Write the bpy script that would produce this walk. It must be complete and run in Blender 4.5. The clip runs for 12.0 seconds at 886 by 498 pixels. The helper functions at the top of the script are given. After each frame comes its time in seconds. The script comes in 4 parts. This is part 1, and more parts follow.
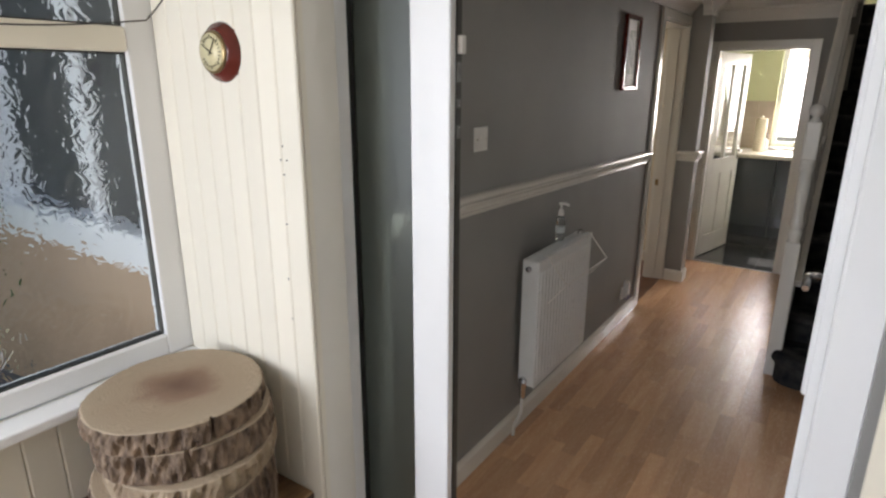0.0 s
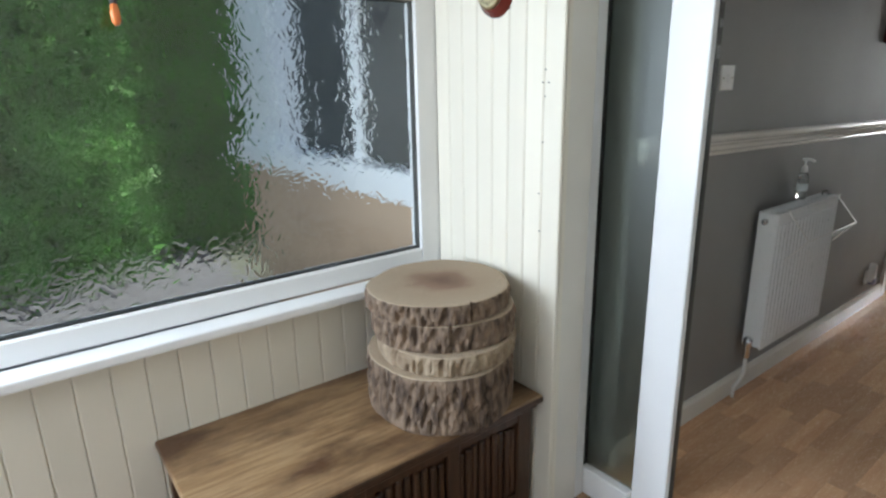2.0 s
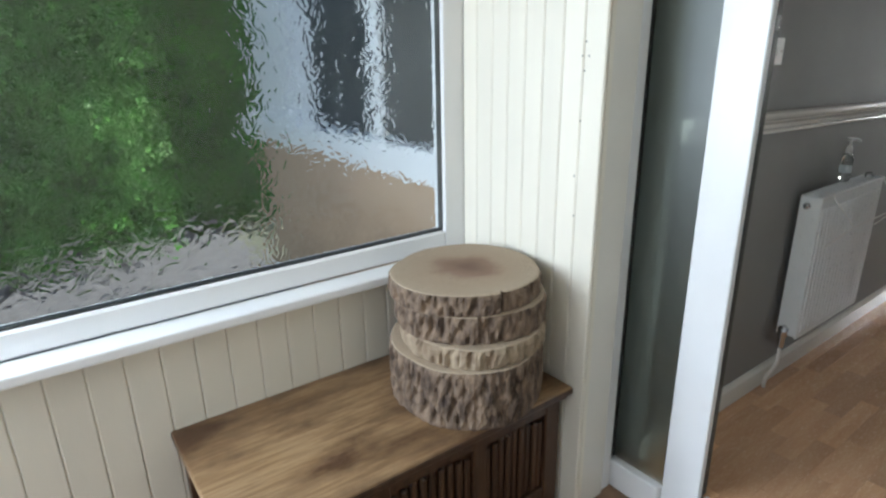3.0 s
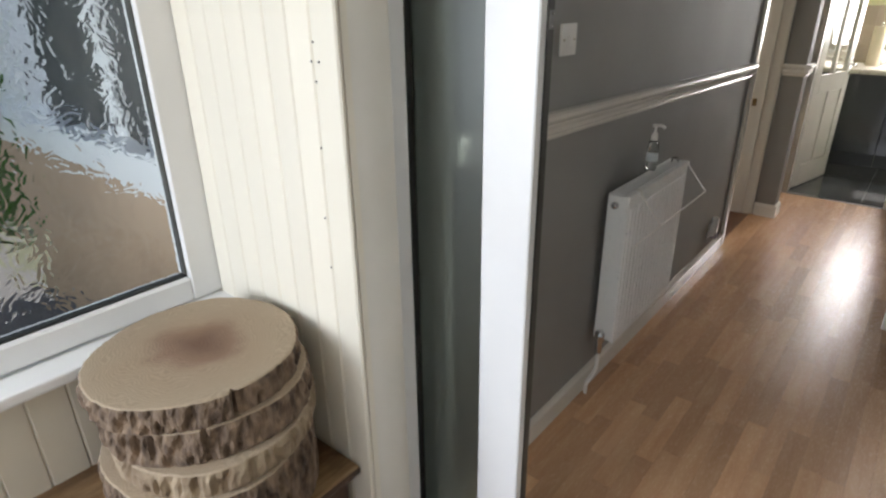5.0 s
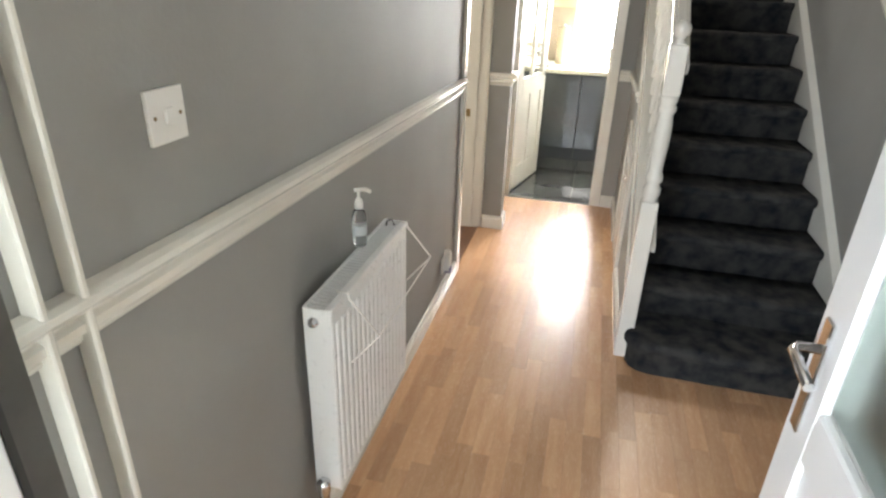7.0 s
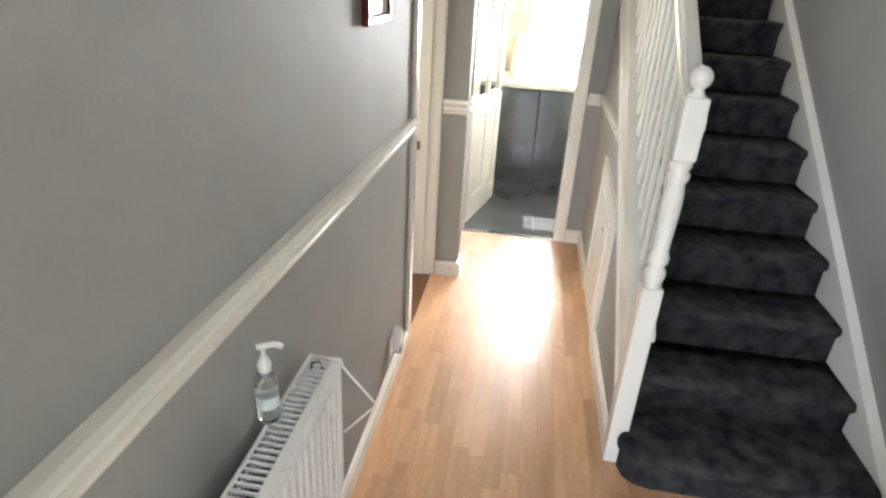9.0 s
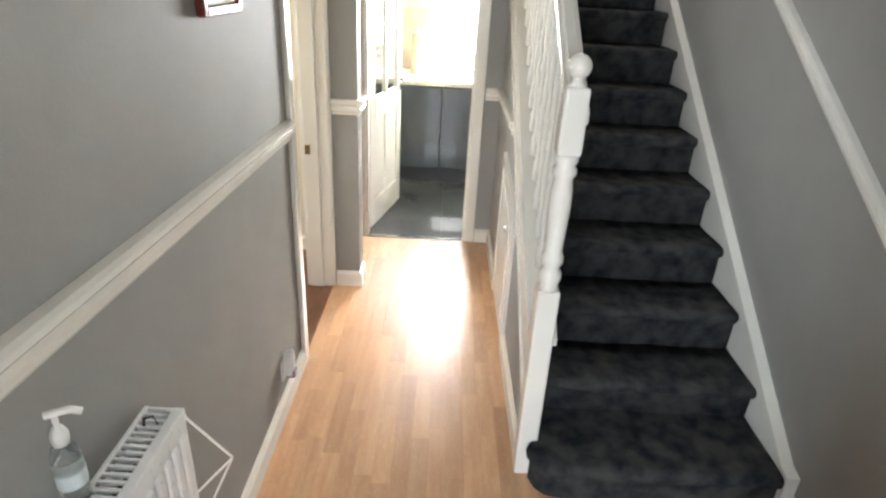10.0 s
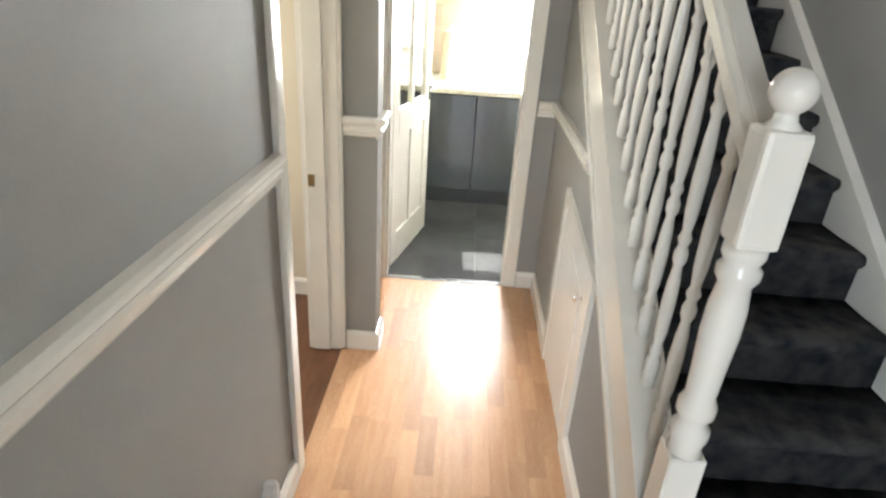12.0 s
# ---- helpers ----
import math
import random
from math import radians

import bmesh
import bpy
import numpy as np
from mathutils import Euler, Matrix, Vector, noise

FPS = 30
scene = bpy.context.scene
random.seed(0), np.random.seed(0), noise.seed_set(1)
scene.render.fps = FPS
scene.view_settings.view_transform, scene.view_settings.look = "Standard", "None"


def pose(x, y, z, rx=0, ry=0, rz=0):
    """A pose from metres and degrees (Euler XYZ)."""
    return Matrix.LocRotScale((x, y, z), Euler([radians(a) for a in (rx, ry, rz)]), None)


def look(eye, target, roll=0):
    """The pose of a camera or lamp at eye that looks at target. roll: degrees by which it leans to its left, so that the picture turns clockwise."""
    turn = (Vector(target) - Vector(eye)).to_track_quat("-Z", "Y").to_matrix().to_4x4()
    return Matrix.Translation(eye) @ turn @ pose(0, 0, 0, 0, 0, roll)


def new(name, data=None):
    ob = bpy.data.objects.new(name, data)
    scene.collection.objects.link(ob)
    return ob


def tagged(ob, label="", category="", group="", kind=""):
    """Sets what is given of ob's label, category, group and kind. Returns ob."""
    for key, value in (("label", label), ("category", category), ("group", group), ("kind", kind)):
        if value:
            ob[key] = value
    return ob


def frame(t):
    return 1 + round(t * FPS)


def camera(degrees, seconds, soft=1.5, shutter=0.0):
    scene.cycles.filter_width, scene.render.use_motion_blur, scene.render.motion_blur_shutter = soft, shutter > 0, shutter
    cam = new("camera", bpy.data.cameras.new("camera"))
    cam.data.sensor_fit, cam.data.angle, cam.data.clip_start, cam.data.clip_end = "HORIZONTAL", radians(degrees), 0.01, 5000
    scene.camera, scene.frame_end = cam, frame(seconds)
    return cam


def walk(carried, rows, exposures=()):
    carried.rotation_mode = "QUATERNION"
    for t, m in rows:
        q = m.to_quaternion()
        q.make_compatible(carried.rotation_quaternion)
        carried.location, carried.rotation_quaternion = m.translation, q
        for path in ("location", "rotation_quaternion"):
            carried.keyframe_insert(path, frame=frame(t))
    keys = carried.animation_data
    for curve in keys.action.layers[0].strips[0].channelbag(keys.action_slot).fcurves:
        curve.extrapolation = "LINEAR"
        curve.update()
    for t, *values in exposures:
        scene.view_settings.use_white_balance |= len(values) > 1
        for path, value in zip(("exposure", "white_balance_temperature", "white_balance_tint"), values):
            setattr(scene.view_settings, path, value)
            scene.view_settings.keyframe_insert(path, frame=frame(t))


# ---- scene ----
cam = camera(74.6, 12.0, soft=2.4)
PATH = [
    (0, (0.085, 0.008, 1.591), (-0.998, 1.594, 1.032), 0.2),
    (0.5, (0.118, -0.066, 1.55), (-1.143, 1.398, 1.033), -1.0),
    (1, (0.143, -0.178, 1.467), (-1.284, 1.142, 0.995), -1.5),
    (1.5, (0.152, -0.252, 1.417), (-1.353, 0.966, 0.917), -1.6),
    (2, (0.101, -0.284, 1.398), (-1.431, 0.875, 0.84), -1.2),
    (2.5, (0.033, -0.297, 1.393), (-1.502, 0.832, 0.786), -0.7),
    (4.5, (-0.126, 0.087, 1.479), (-1.584, 1.217, 0.707), -1.3),
    (5, (-0.169, 0.274, 1.501), (-1.342, 1.685, 0.704), -0.7),
    (5.5, (-0.232, 0.557, 1.513), (-1.179, 2.113, 0.686), 0.2),
    (6, (-0.272, 0.748, 1.533), (-1.042, 2.392, 0.695), 0.9),
    (6.5, (-0.348, 0.945, 1.553), (-0.935, 2.661, 0.711), 1.3),
    (7, (-0.356, 1.053, 1.595), (-0.778, 2.817, 0.752), 1.9),
    (9, (-0.531, 1.706, 1.688), (-0.767, 3.494, 0.824), 3.4),
    (9.5, (-0.397, 1.816, 1.637), (-0.558, 3.624, 0.797), 2.9),
    (10, (-0.408, 1.882, 1.655), (-0.395, 3.692, 0.803), 3.1),
    (10.5, (-0.392, 1.929, 1.64), (-0.304, 3.736, 0.789), 3.4),
    (11, (-0.421, 2.066, 1.616), (-0.329, 3.872, 0.762), 3.4),
    (11.5, (-0.503, 2.343, 1.599), (-0.47, 4.15, 0.743), 3.9),
    (12, (-0.524, 2.636, 1.572), (-0.567, 4.445, 0.72), 3.7),
]
EXPO = [(0.0, 0.16, 6800, 16), (2.5, 0.3, 6100, 8), (4.5, 0.3, 6350, 11), (5.0, 0.28, 6650, 13), (5.6, 0.5, 7200, 14), (6.0, 0.95, 7300, 15), (6.5, 1.35, 7900, 19), (7.0, 1.8, 6600, 10), (9.0, 2.14, 6350, 10), (10.5, 2.13, 6350, 10), (12.0, 2.0, 6350, 10)]
PORCH_W, SIDE_W, LOUNGE_W, KITCH_W, LAND_W = 18.0, 40.0, 7.0, 42.0, 17.0
RIPPLE, RSCALE = 0.27, 22.0
DOORYAW = 89.0
OSILL = 0.86
walk(cam, [(t, look(eye, target, roll)) for t, eye, target, roll in PATH], EXPO)

# ---- world and sun ----
SUN_EL, SUN_AZ = 47.0, -2.5  # azimuth from +y towards +x
world = bpy.data.worlds.new("world")
scene.world = world
world.use_nodes = True
wn = world.node_tree
sky = wn.nodes.new("ShaderNodeTexSky")
sky.sky_type = "NISHITA"
sky.sun_disc = False
sky.sun_elevation = radians(SUN_EL)
sky.sun_rotation = radians(SUN_AZ)
wn.links.new(sky.outputs[0], wn.nodes["Background"].inputs[0])
wn.nodes["Background"].inputs[1].default_value = 0.15
sun = new("sun", bpy.data.lights.new("sun", "SUN"))
sun.data.energy, sun.data.angle, sun.data.color = 5.0, radians(0.6), (1.0, 0.95, 0.86)
sd = Vector((math.sin(radians(SUN_AZ)) * math.cos(radians(SUN_EL)), math.cos(radians(SUN_AZ)) * math.cos(radians(SUN_EL)), math.sin(radians(SUN_EL))))
sun.matrix_world = look(sd * 20, (0, 0, 0))


def window_light(name, eye, target, w, h, power, color):
    lamp = new(name, bpy.data.lights.new(name, "AREA"))
    lamp.data.shape, lamp.data.size, lamp.data.size_y, lamp.data.energy, lamp.data.color = "RECTANGLE", w, h, power, color
    lamp.matrix_world = look(eye, target)
    return lamp


# added area lamps for daylight: porch glazing, kitchen window, unseen lounge and landing openings
window_light("porch_front_daylight", (-0.9, -1.78, 1.5), (-0.8, 1.0, 0.8), 1.5, 1.4, PORCH_W, (0.97, 0.98, 1.0))
window_light("porch_side_daylight", (-1.655, -1.28, 1.45), (-0.6, 0.2, 1.0), 0.75, 1.3, SIDE_W, (0.78, 0.89, 1.0))
# fill lamp in an invented lounge opening
window_light("lounge_fill", (-2.64, 4.45, 1.45), (-1.0, 4.5, 0.9), 1.0, 1.0, LOUNGE_W, (1.0, 0.95, 0.87))
window_light("kitchen_daylight", (-0.15, 7.62, 1.40), (-0.35, 3.0, 0.3), 0.95, 0.85, KITCH_W, (1.0, 0.99, 0.97))
# fill lamp in front of the closed, unseen landing window
window_light("landing_fill", (0.42, 7.26, 3.78), (0.42, 3.4, 0.6), 0.78, 1.05, LAND_W, (1.0, 0.92, 0.82))


# ---- materials ----
def mat(name, col, rough=0.5, var=0.12, scale=6.0, bump=0.05, bscale=120.0, metal=0.0, stretch=(1, 1, 1), col2=None, spec=0.5, rand=0.0, coat=0.0, island=False):
    m = bpy.data.materials.new(name)
    m.use_nodes = True
    nt = m.node_tree
    n, l = nt.nodes, nt.links
    b = n["Principled BSDF"]
    tc = n.new("ShaderNodeTexCoord")
    mp = n.new("ShaderNodeMapping")
    mp.inputs["Scale"].default_value = stretch
    l.new(tc.outputs["Object"], mp.inputs[0])
    nz = n.new("ShaderNodeTexNoise")
    nz.inputs["Scale"].default_value, nz.inputs["Detail"].default_value = scale, 6.0
    l.new(mp.outputs[0], nz.inputs["Vector"])
    fine = n.new("ShaderNodeTexNoise")
    fine.inputs["Scale"].default_value, fine.inputs["Detail"].default_value = bscale, 4.0
    l.new(mp.outputs[0], fine.inputs["Vector"])
    mix = n.new("ShaderNodeMix")
    mix.data_type = "RGBA"
    c2 = col2 or tuple(c * (1 - var) for c in col)
    mix.inputs[6].default_value, mix.inputs[7].default_value = (*col, 1), (*c2, 1)
    rm = n.new("ShaderNodeMapRange")
    rm.inputs[1].default_value, rm.inputs[2].default_value = 0.35, 0.68
    l.new(nz.outputs[0], rm.inputs[0])
    l.new(rm.outputs[0], mix.inputs[0])
    out = mix.outputs[2]
    if rand and not island:
        rv = n.new("ShaderNodeObjectInfo")
        sc_ = n.new("ShaderNodeMath")
        sc_.operation = "MULTIPLY"
        sc_.inputs[1].default_value = 37.0
        l.new(rv.outputs["Random"], sc_.inputs[0])
        l.new(sc_.outputs[0], mp.inputs["Location"])
    if rand:
        hs = n.new("ShaderNodeHueSaturation")
        if island:
            src = n.new("ShaderNodeNewGeometry").outputs["Random Per Island"]
        else:
            src = n.new("ShaderNodeObjectInfo").outputs["Random"]
        mr = n.new("ShaderNodeMapRange")
        mr.inputs[3].default_value, mr.inputs[4].default_value = 1 - rand, 1 + rand
        l.new(src, mr.inputs[0])
        l.new(mr.outputs[0], hs.inputs["Value"])
        l.new(out, hs.inputs["Color"])
        out = hs.outputs[0]
    l.new(out, b.inputs["Base Color"])
    rr = n.new("ShaderNodeMapRange")
    rr.inputs[3].default_value, rr.inputs[4].default_value = max(rough * 0.85, 0.02), min(rough * 1.2, 1)
    l.new(fine.outputs[0], rr.inputs[0])
    l.new(rr.outputs[0], b.inputs["Roughness"])
    b.inputs["Metallic"].default_value = metal
    b.inputs["Specular IOR Level"].default_value = spec
    b.inputs["Coat Weight"].default_value = coat
    if bump:
        bp = n.new("ShaderNodeBump")
        bp.inputs["Strength"].default_value, bp.inputs["Distance"].default_value = bump, 0.004
        l.new(fine.outputs[0], bp.inputs["Height"])
        l.new(bp.outputs[0], b.inputs["Normal"])
    return m


def glass(name, rough=0.0, tint=(1, 1, 1), ripple=0.0, rscale=18.0):
    m = bpy.data.materials.new(name)
    m.use_nodes = True
    nt = m.node_tree
    n, l = nt.nodes, nt.links
    b = n["Principled BSDF"]
    b.inputs["Base Color"].default_value = (*tint, 1)
    b.inputs["Transmission Weight"].default_value = 1
    b.inputs["Roughness"].default_value = rough
    b.inputs["IOR"].default_value = 1.45
    if ripple:
        b.inputs["Specular IOR Level"].default_value = 0.3
        tc = n.new("ShaderNodeTexCoord")
        w = n.new("ShaderNodeTexNoise")
        w.inputs["Scale"].default_value, w.inputs["Detail"].default_value, w.inputs["Distortion"].default_value = rscale, 1.0, 1.6
        l.new(tc.outputs["Object"], w.inputs["Vector"])
        bp = n.new("ShaderNodeBump")
        bp.inputs["Strength"].default_value, bp.inputs["Distance"].default_value = ripple, 0.01
        l.new(w.outputs[0], bp.inputs["Height"])
        l.new(bp.outputs[0], b.inputs["Normal"])
    return m


M_wall = mat("grey_wall_paint", (0.330, 0.322, 0.304), 0.66, 0.10, 2.0, 0.12, 90, spec=0.18)
M_white = mat("white_gloss_paint", (0.80, 0.77, 0.70), 0.16, 0.06, 4, 0.03, 60)
M_upvc = mat("white_upvc", (0.82, 0.82, 0.82), 0.3, 0.05, 3, 0.01, 60)
M_board = mat("cream_board_paint", (0.78, 0.73, 0.62), 0.42, 0.07, 3, 0.05, 70, stretch=(1, 1, 0.25), rand=0.02)
M_ceil = mat("white_ceiling", (0.80, 0.78, 0.74), 0.85, 0.05, 3, 0.3, 60)
M_cream = mat("cream_wall", (0.72, 0.64, 0.50), 0.7, 0.05, 2, 0.05, 80)
M_green = mat("pale_green_wall", (0.66, 0.68, 0.42), 0.7, 0.05, 2, 0.05, 80)
M_plank = mat("beech_laminate", (0.60, 0.362, 0.205), 0.26, 0.2, 5, 0.02, 60, stretch=(6, 0.6, 1), rand=0.17, col2=(0.52, 0.290, 0.155))
M_sub = mat("laminate_joint", (0.30, 0.16, 0.075), 0.4)
M_carpet = mat("charcoal_carpet", (0.078, 0.075, 0.072), 1.0, 0.55, 13, 1.0, 230, spec=0.05, col2=(0.020, 0.024, 0.029))
M_tile = mat("black_gloss_floor_tile", (0.085, 0.088, 0.092), 0.10, 0.3, 3, 0.02, 50)
M_unit = mat("grey_gloss_door", (0.060, 0.066, 0.076), 0.035, 0.1, 3, 0.0, 40)
M_plinth = mat("dark_plinth", (0.03, 0.03, 0.034), 0.35)
M_ctop = mat("pale_worktop", (0.62, 0.58, 0.50), 0.3, 0.25, 60, 0.02, 90)
M_splash = mat("beige_splash_tile", (0.48, 0.40, 0.32), 0.25, 0.1, 6, 0.02, 50, rand=0.06)
M_rad = mat("white_radiator_enamel", (0.84, 0.84, 0.83), 0.28, 0.03, 4, 0.01, 60)
# black of the rubber seals, also the painted shade inside the radiator
M_dark = mat("dark_seal_and_shade", (0.025, 0.025, 0.024), 0.45, 0.3, 20)
M_rebate = mat("grey_frame_rebate", (0.085, 0.083, 0.074), 0.45, 0.3, 14)
M_chrome = mat("chrome", (0.75, 0.75, 0.76), 0.14, 0.05, 20, 0.0, metal=1.0)
M_steel = mat("dull_steel", (0.35, 0.35, 0.35), 0.35, 0.3, 30, 0.0, metal=1.0)
M_brass = mat("aged_brass", (0.32, 0.23, 0.12), 0.3, 0.3, 30, 0.0, metal=1.0)
M_oakd = mat("dark_stained_oak", (0.075, 0.036, 0.017), 0.35, 0.5, 6, 0.25, 60, stretch=(5, 5, 0.6))
M_mahog = mat("mahogany", (0.13, 0.02, 0.013), 0.18, 0.4, 12, 0.05, 60)
M_dial = mat("cream_dial", (0.70, 0.62, 0.38), 0.4, 0.15, 20)
M_ink = mat("dark_ink", (0.03, 0.025, 0.02), 0.5)
M_plastic = mat("white_plastic", (0.82, 0.80, 0.76), 0.3, 0.03, 10, 0.0)
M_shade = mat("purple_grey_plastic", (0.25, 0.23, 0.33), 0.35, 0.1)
M_paper = mat("print_paper", (0.75, 0.75, 0.70), 0.6, 0.05, 8)
M_leaf_art = mat("faded_print", (0.35, 0.42, 0.32), 0.6, 0.6, 25, col2=(0.7, 0.7, 0.62))
M_tan = mat("tan_render", (0.52, 0.36, 0.24), 0.9, 0.15, 3, 0.5, 60)
M_drive = mat("grey_gravel_drive", (0.18, 0.18, 0.19), 0.9, 0.4, 12, 0.6, 60)
M_ground = mat("ground", (0.16, 0.17, 0.12), 0.95, 0.4, 2, 0.5, 30)
M_leaf = mat("hedge_leaf", (0.085, 0.30, 0.035), 0.6, 0.6, 0.9, 0.1, 60, rand=0.45, island=True, col2=(0.028, 0.125, 0.010), spec=0.2)
# hedge green made paler to paint in the light haze over its left part
M_leafhaze = mat("haze_leaf", (0.105, 0.295, 0.047), 0.55, 0.5, 1.2, 0.1, 60, rand=0.22, island=True, col2=(0.07, 0.235, 0.035), spec=0.3)
M_lace = mat("net_curtain", (0.80, 0.80, 0.82), 0.8, 0.2, 20, 0.2, 60)
# near-black that paints the darkness of an unlit room onto opaque panes
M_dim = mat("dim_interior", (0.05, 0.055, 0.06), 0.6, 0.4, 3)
M_bulb = mat("orange_bulb", (0.75, 0.22, 0.06), 0.2, 0.1)
M_cable = mat("dark_cable", (0.05, 0.045, 0.04), 0.5)
M_label = mat("pale_label", (0.70, 0.74, 0.74), 0.4, 0.1)
M_red = mat("red_plastic", (0.5, 0.08, 0.04), 0.35)
M_yellow = mat("yellow_plastic", (0.65, 0.5, 0.05), 0.35)
M_glass = glass("clear_glass")
M_ripple = glass("patterned_glass", 0.0, (0.97, 1.0, 0.99), RIPPLE, RSCALE)
M_frost = glass("frosted_glass", 0.35, (0.50, 0.55, 0.50))
M_gel = glass("clear_gel", 0.05, (0.93, 0.97, 0.97))


def wood_end():
    """Sawn end grain: rings about the pith, radial checks."""
    m = bpy.data.materials.new("sawn_end_grain")
    m.use_nodes = True
    nt = m.node_tree
    n, l = nt.nodes, nt.links
    b = n["Principled BSDF"]
    tc = n.new("ShaderNodeTexCoord")
    ln = n.new("ShaderNodeVectorMath")
    ln.operation = "LENGTH"
    mp = n.new("ShaderNodeMapping")
    mp.inputs["Scale"].default_value = (1, 1, 0)
    l.new(tc.outputs["Object"], mp.inputs[0])
    nz = n.new("ShaderNodeTexNoise")
    nz.inputs["Scale"].default_value, nz.inputs["Detail"].default_value = 7.0, 6.0
    l.new(mp.outputs[0], nz.inputs["Vector"])
    l.new(mp.outputs[0], ln.inputs[0])
    ad = n.new("ShaderNodeMath")
    ad.operation = "MULTIPLY_ADD"
    ad.inputs[1].default_value = 0.16
    l.new(nz.outputs[0], ad.inputs[0])
    l.new(ln.outputs["Value"], ad.inputs[2])
    cr = n.new("ShaderNodeValToRGB")
    e = cr.color_ramp.elements
    e[0].position, e[0].color = 0.09, (0.17, 0.095, 0.06, 1)
    e[1].position, e[1].color = 0.34, (0.40, 0.315, 0.225, 1)
    mid = e.new(0.155)
    mid.color = (0.25, 0.155, 0.105, 1)
    mid2 = e.new(0.20)
    mid2.color = (0.37, 0.275, 0.19, 1)
    l.new(ad.outputs[0], cr.inputs[0])
    si = n.new("ShaderNodeMath")
    si.operation = "MULTIPLY"
    si.inputs[1].default_value = 900.0
    l.new(ad.outputs[0], si.inputs[0])
    sn = n.new("ShaderNodeMath")
    sn.operation = "SINE"
    l.new(si.outputs[0], sn.inputs[0])
    mr = n.new("ShaderNodeMapRange")
    mr.inputs[1].default_value, mr.inputs[3].default_value, mr.inputs[4].default_value = -1, 0.86, 1.06
    l.new(sn.outputs[0], mr.inputs[0])
    hs = n.new("ShaderNodeHueSaturation")
    l.new(cr.outputs[0], hs.inputs["Color"])
    l.new(mr.outputs[0], hs.inputs["Value"])
    l.new(hs.outputs[0], b.inputs["Base Color"])
    b.inputs["Roughness"].default_value = 0.75
    return m


def worn_oak():
    """Dark stained boards, worn pale in broad patches, with fine grain along y."""
    m = mat("worn_oak", (0.36, 0.235, 0.125), 0.33, 0.3, 9.0, 0.25, 70, stretch=(9, 0.7, 5), col2=(0.22, 0.125, 0.055))
    n, l = m.node_tree.nodes, m.node_tree.links
    b = n["Principled BSDF"]
    grain = b.inputs["Base Color"].links[0].from_socket
    tc = n.new("ShaderNodeTexCoord")
    mp = n.new("ShaderNodeMapping")
    mp.inputs["Scale"].default_value = (2.2, 0.9, 1)
    mp.inputs["Location"].default_value = (0.35, 0.2, 0)
    l.new(tc.outputs["Object"], mp.inputs[0])
    patch = n.new("ShaderNodeTexNoise")
    patch.inputs["Scale"].default_value, patch.inputs["Detail"].default_value, patch.inputs["Roughness"].default_value = 2.4, 8.0, 0.62
    l.new(mp.outputs[0], patch.inputs["Vector"])
    mr = n.new("ShaderNodeMapRange")
    mr.inputs[1].default_value, mr.inputs[2].default_value = 0.42, 0.62
    l.new(patch.outputs[0], mr.inputs[0])
    mix = n.new("ShaderNodeMix")
    mix.data_type = "RGBA"
    mix.inputs[7].default_value = (0.085, 0.040, 0.018, 1)
    l.new(mr.outputs[0], mix.inputs[0])
    l.new(grain, mix.inputs[6])
    l.new(mix.outputs[2], b.inputs["Base Color"])
    return m


M_oak = worn_oak()
M_end = wood_end()
M_carpet.node_tree.nodes["Bump"].inputs["Distance"].default_value = 0.012
M_bark = mat("tree_bark", (0.25, 0.175, 0.12), 0.95, 0.5, 34, 1.0, 60, stretch=(1, 1, 0.4), col2=(0.045, 0.028, 0.020))
M_bark.node_tree.nodes["Bump"].inputs["Distance"].default_value = 0.012
M_barkpale = mat("pale_stripped_edge", (0.37, 0.29, 0.20), 0.9, 0.4, 25, 1.0, 60, stretch=(1, 1, 0.6), col2=(0.20, 0.14, 0.09))


# ---- mesh helpers ----
def box(bm, x0, x1, y0, y1, z0, z1, bev=0.0, seg=1):
    r = bmesh.ops.create_cube(bm, size=1.0)
    bmesh.ops.transform(bm, matrix=Matrix.Translation(((x0 + x1) / 2, (y0 + y1) / 2, (z0 + z1) / 2)) @ Matrix.Diagonal((abs(x1 - x0), abs(y1 - y0), abs(z1 - z0), 1)), verts=r["verts"])
    if bev:
        ed = list({e for v in r["verts"] for e in v.link_edges})
        bmesh.ops.bevel(bm, geom=ed, offset=bev, segments=seg, affect="EDGES", profile=0.6)
    return bm


def B(*a, **k):
    return box(bmesh.new(), *a, **k)


def prism(bm, pts, axis, a0, a1):
    """Extrude a polygon given in the two other axes along axis from a0 to a1."""
    def p(u, v, w):
        return {"x": (w, u, v), "y": (u, w, v), "z": (u, v, w)}[axis]
    lo = [bm.verts.new(p(u, v, a0)) for u, v in pts]
    hi = [bm.verts.new(p(u, v, a1)) for u, v in pts]
    k = len(pts)
    bm.faces.new(lo), bm.faces.new(hi[::-1])
    for i in range(k):
        bm.faces.new((lo[i], lo[(i + 1) % k], hi[(i + 1) % k], hi[i]))
    bmesh.ops.recalc_face_normals(bm, faces=bm.faces[:])
    return bm


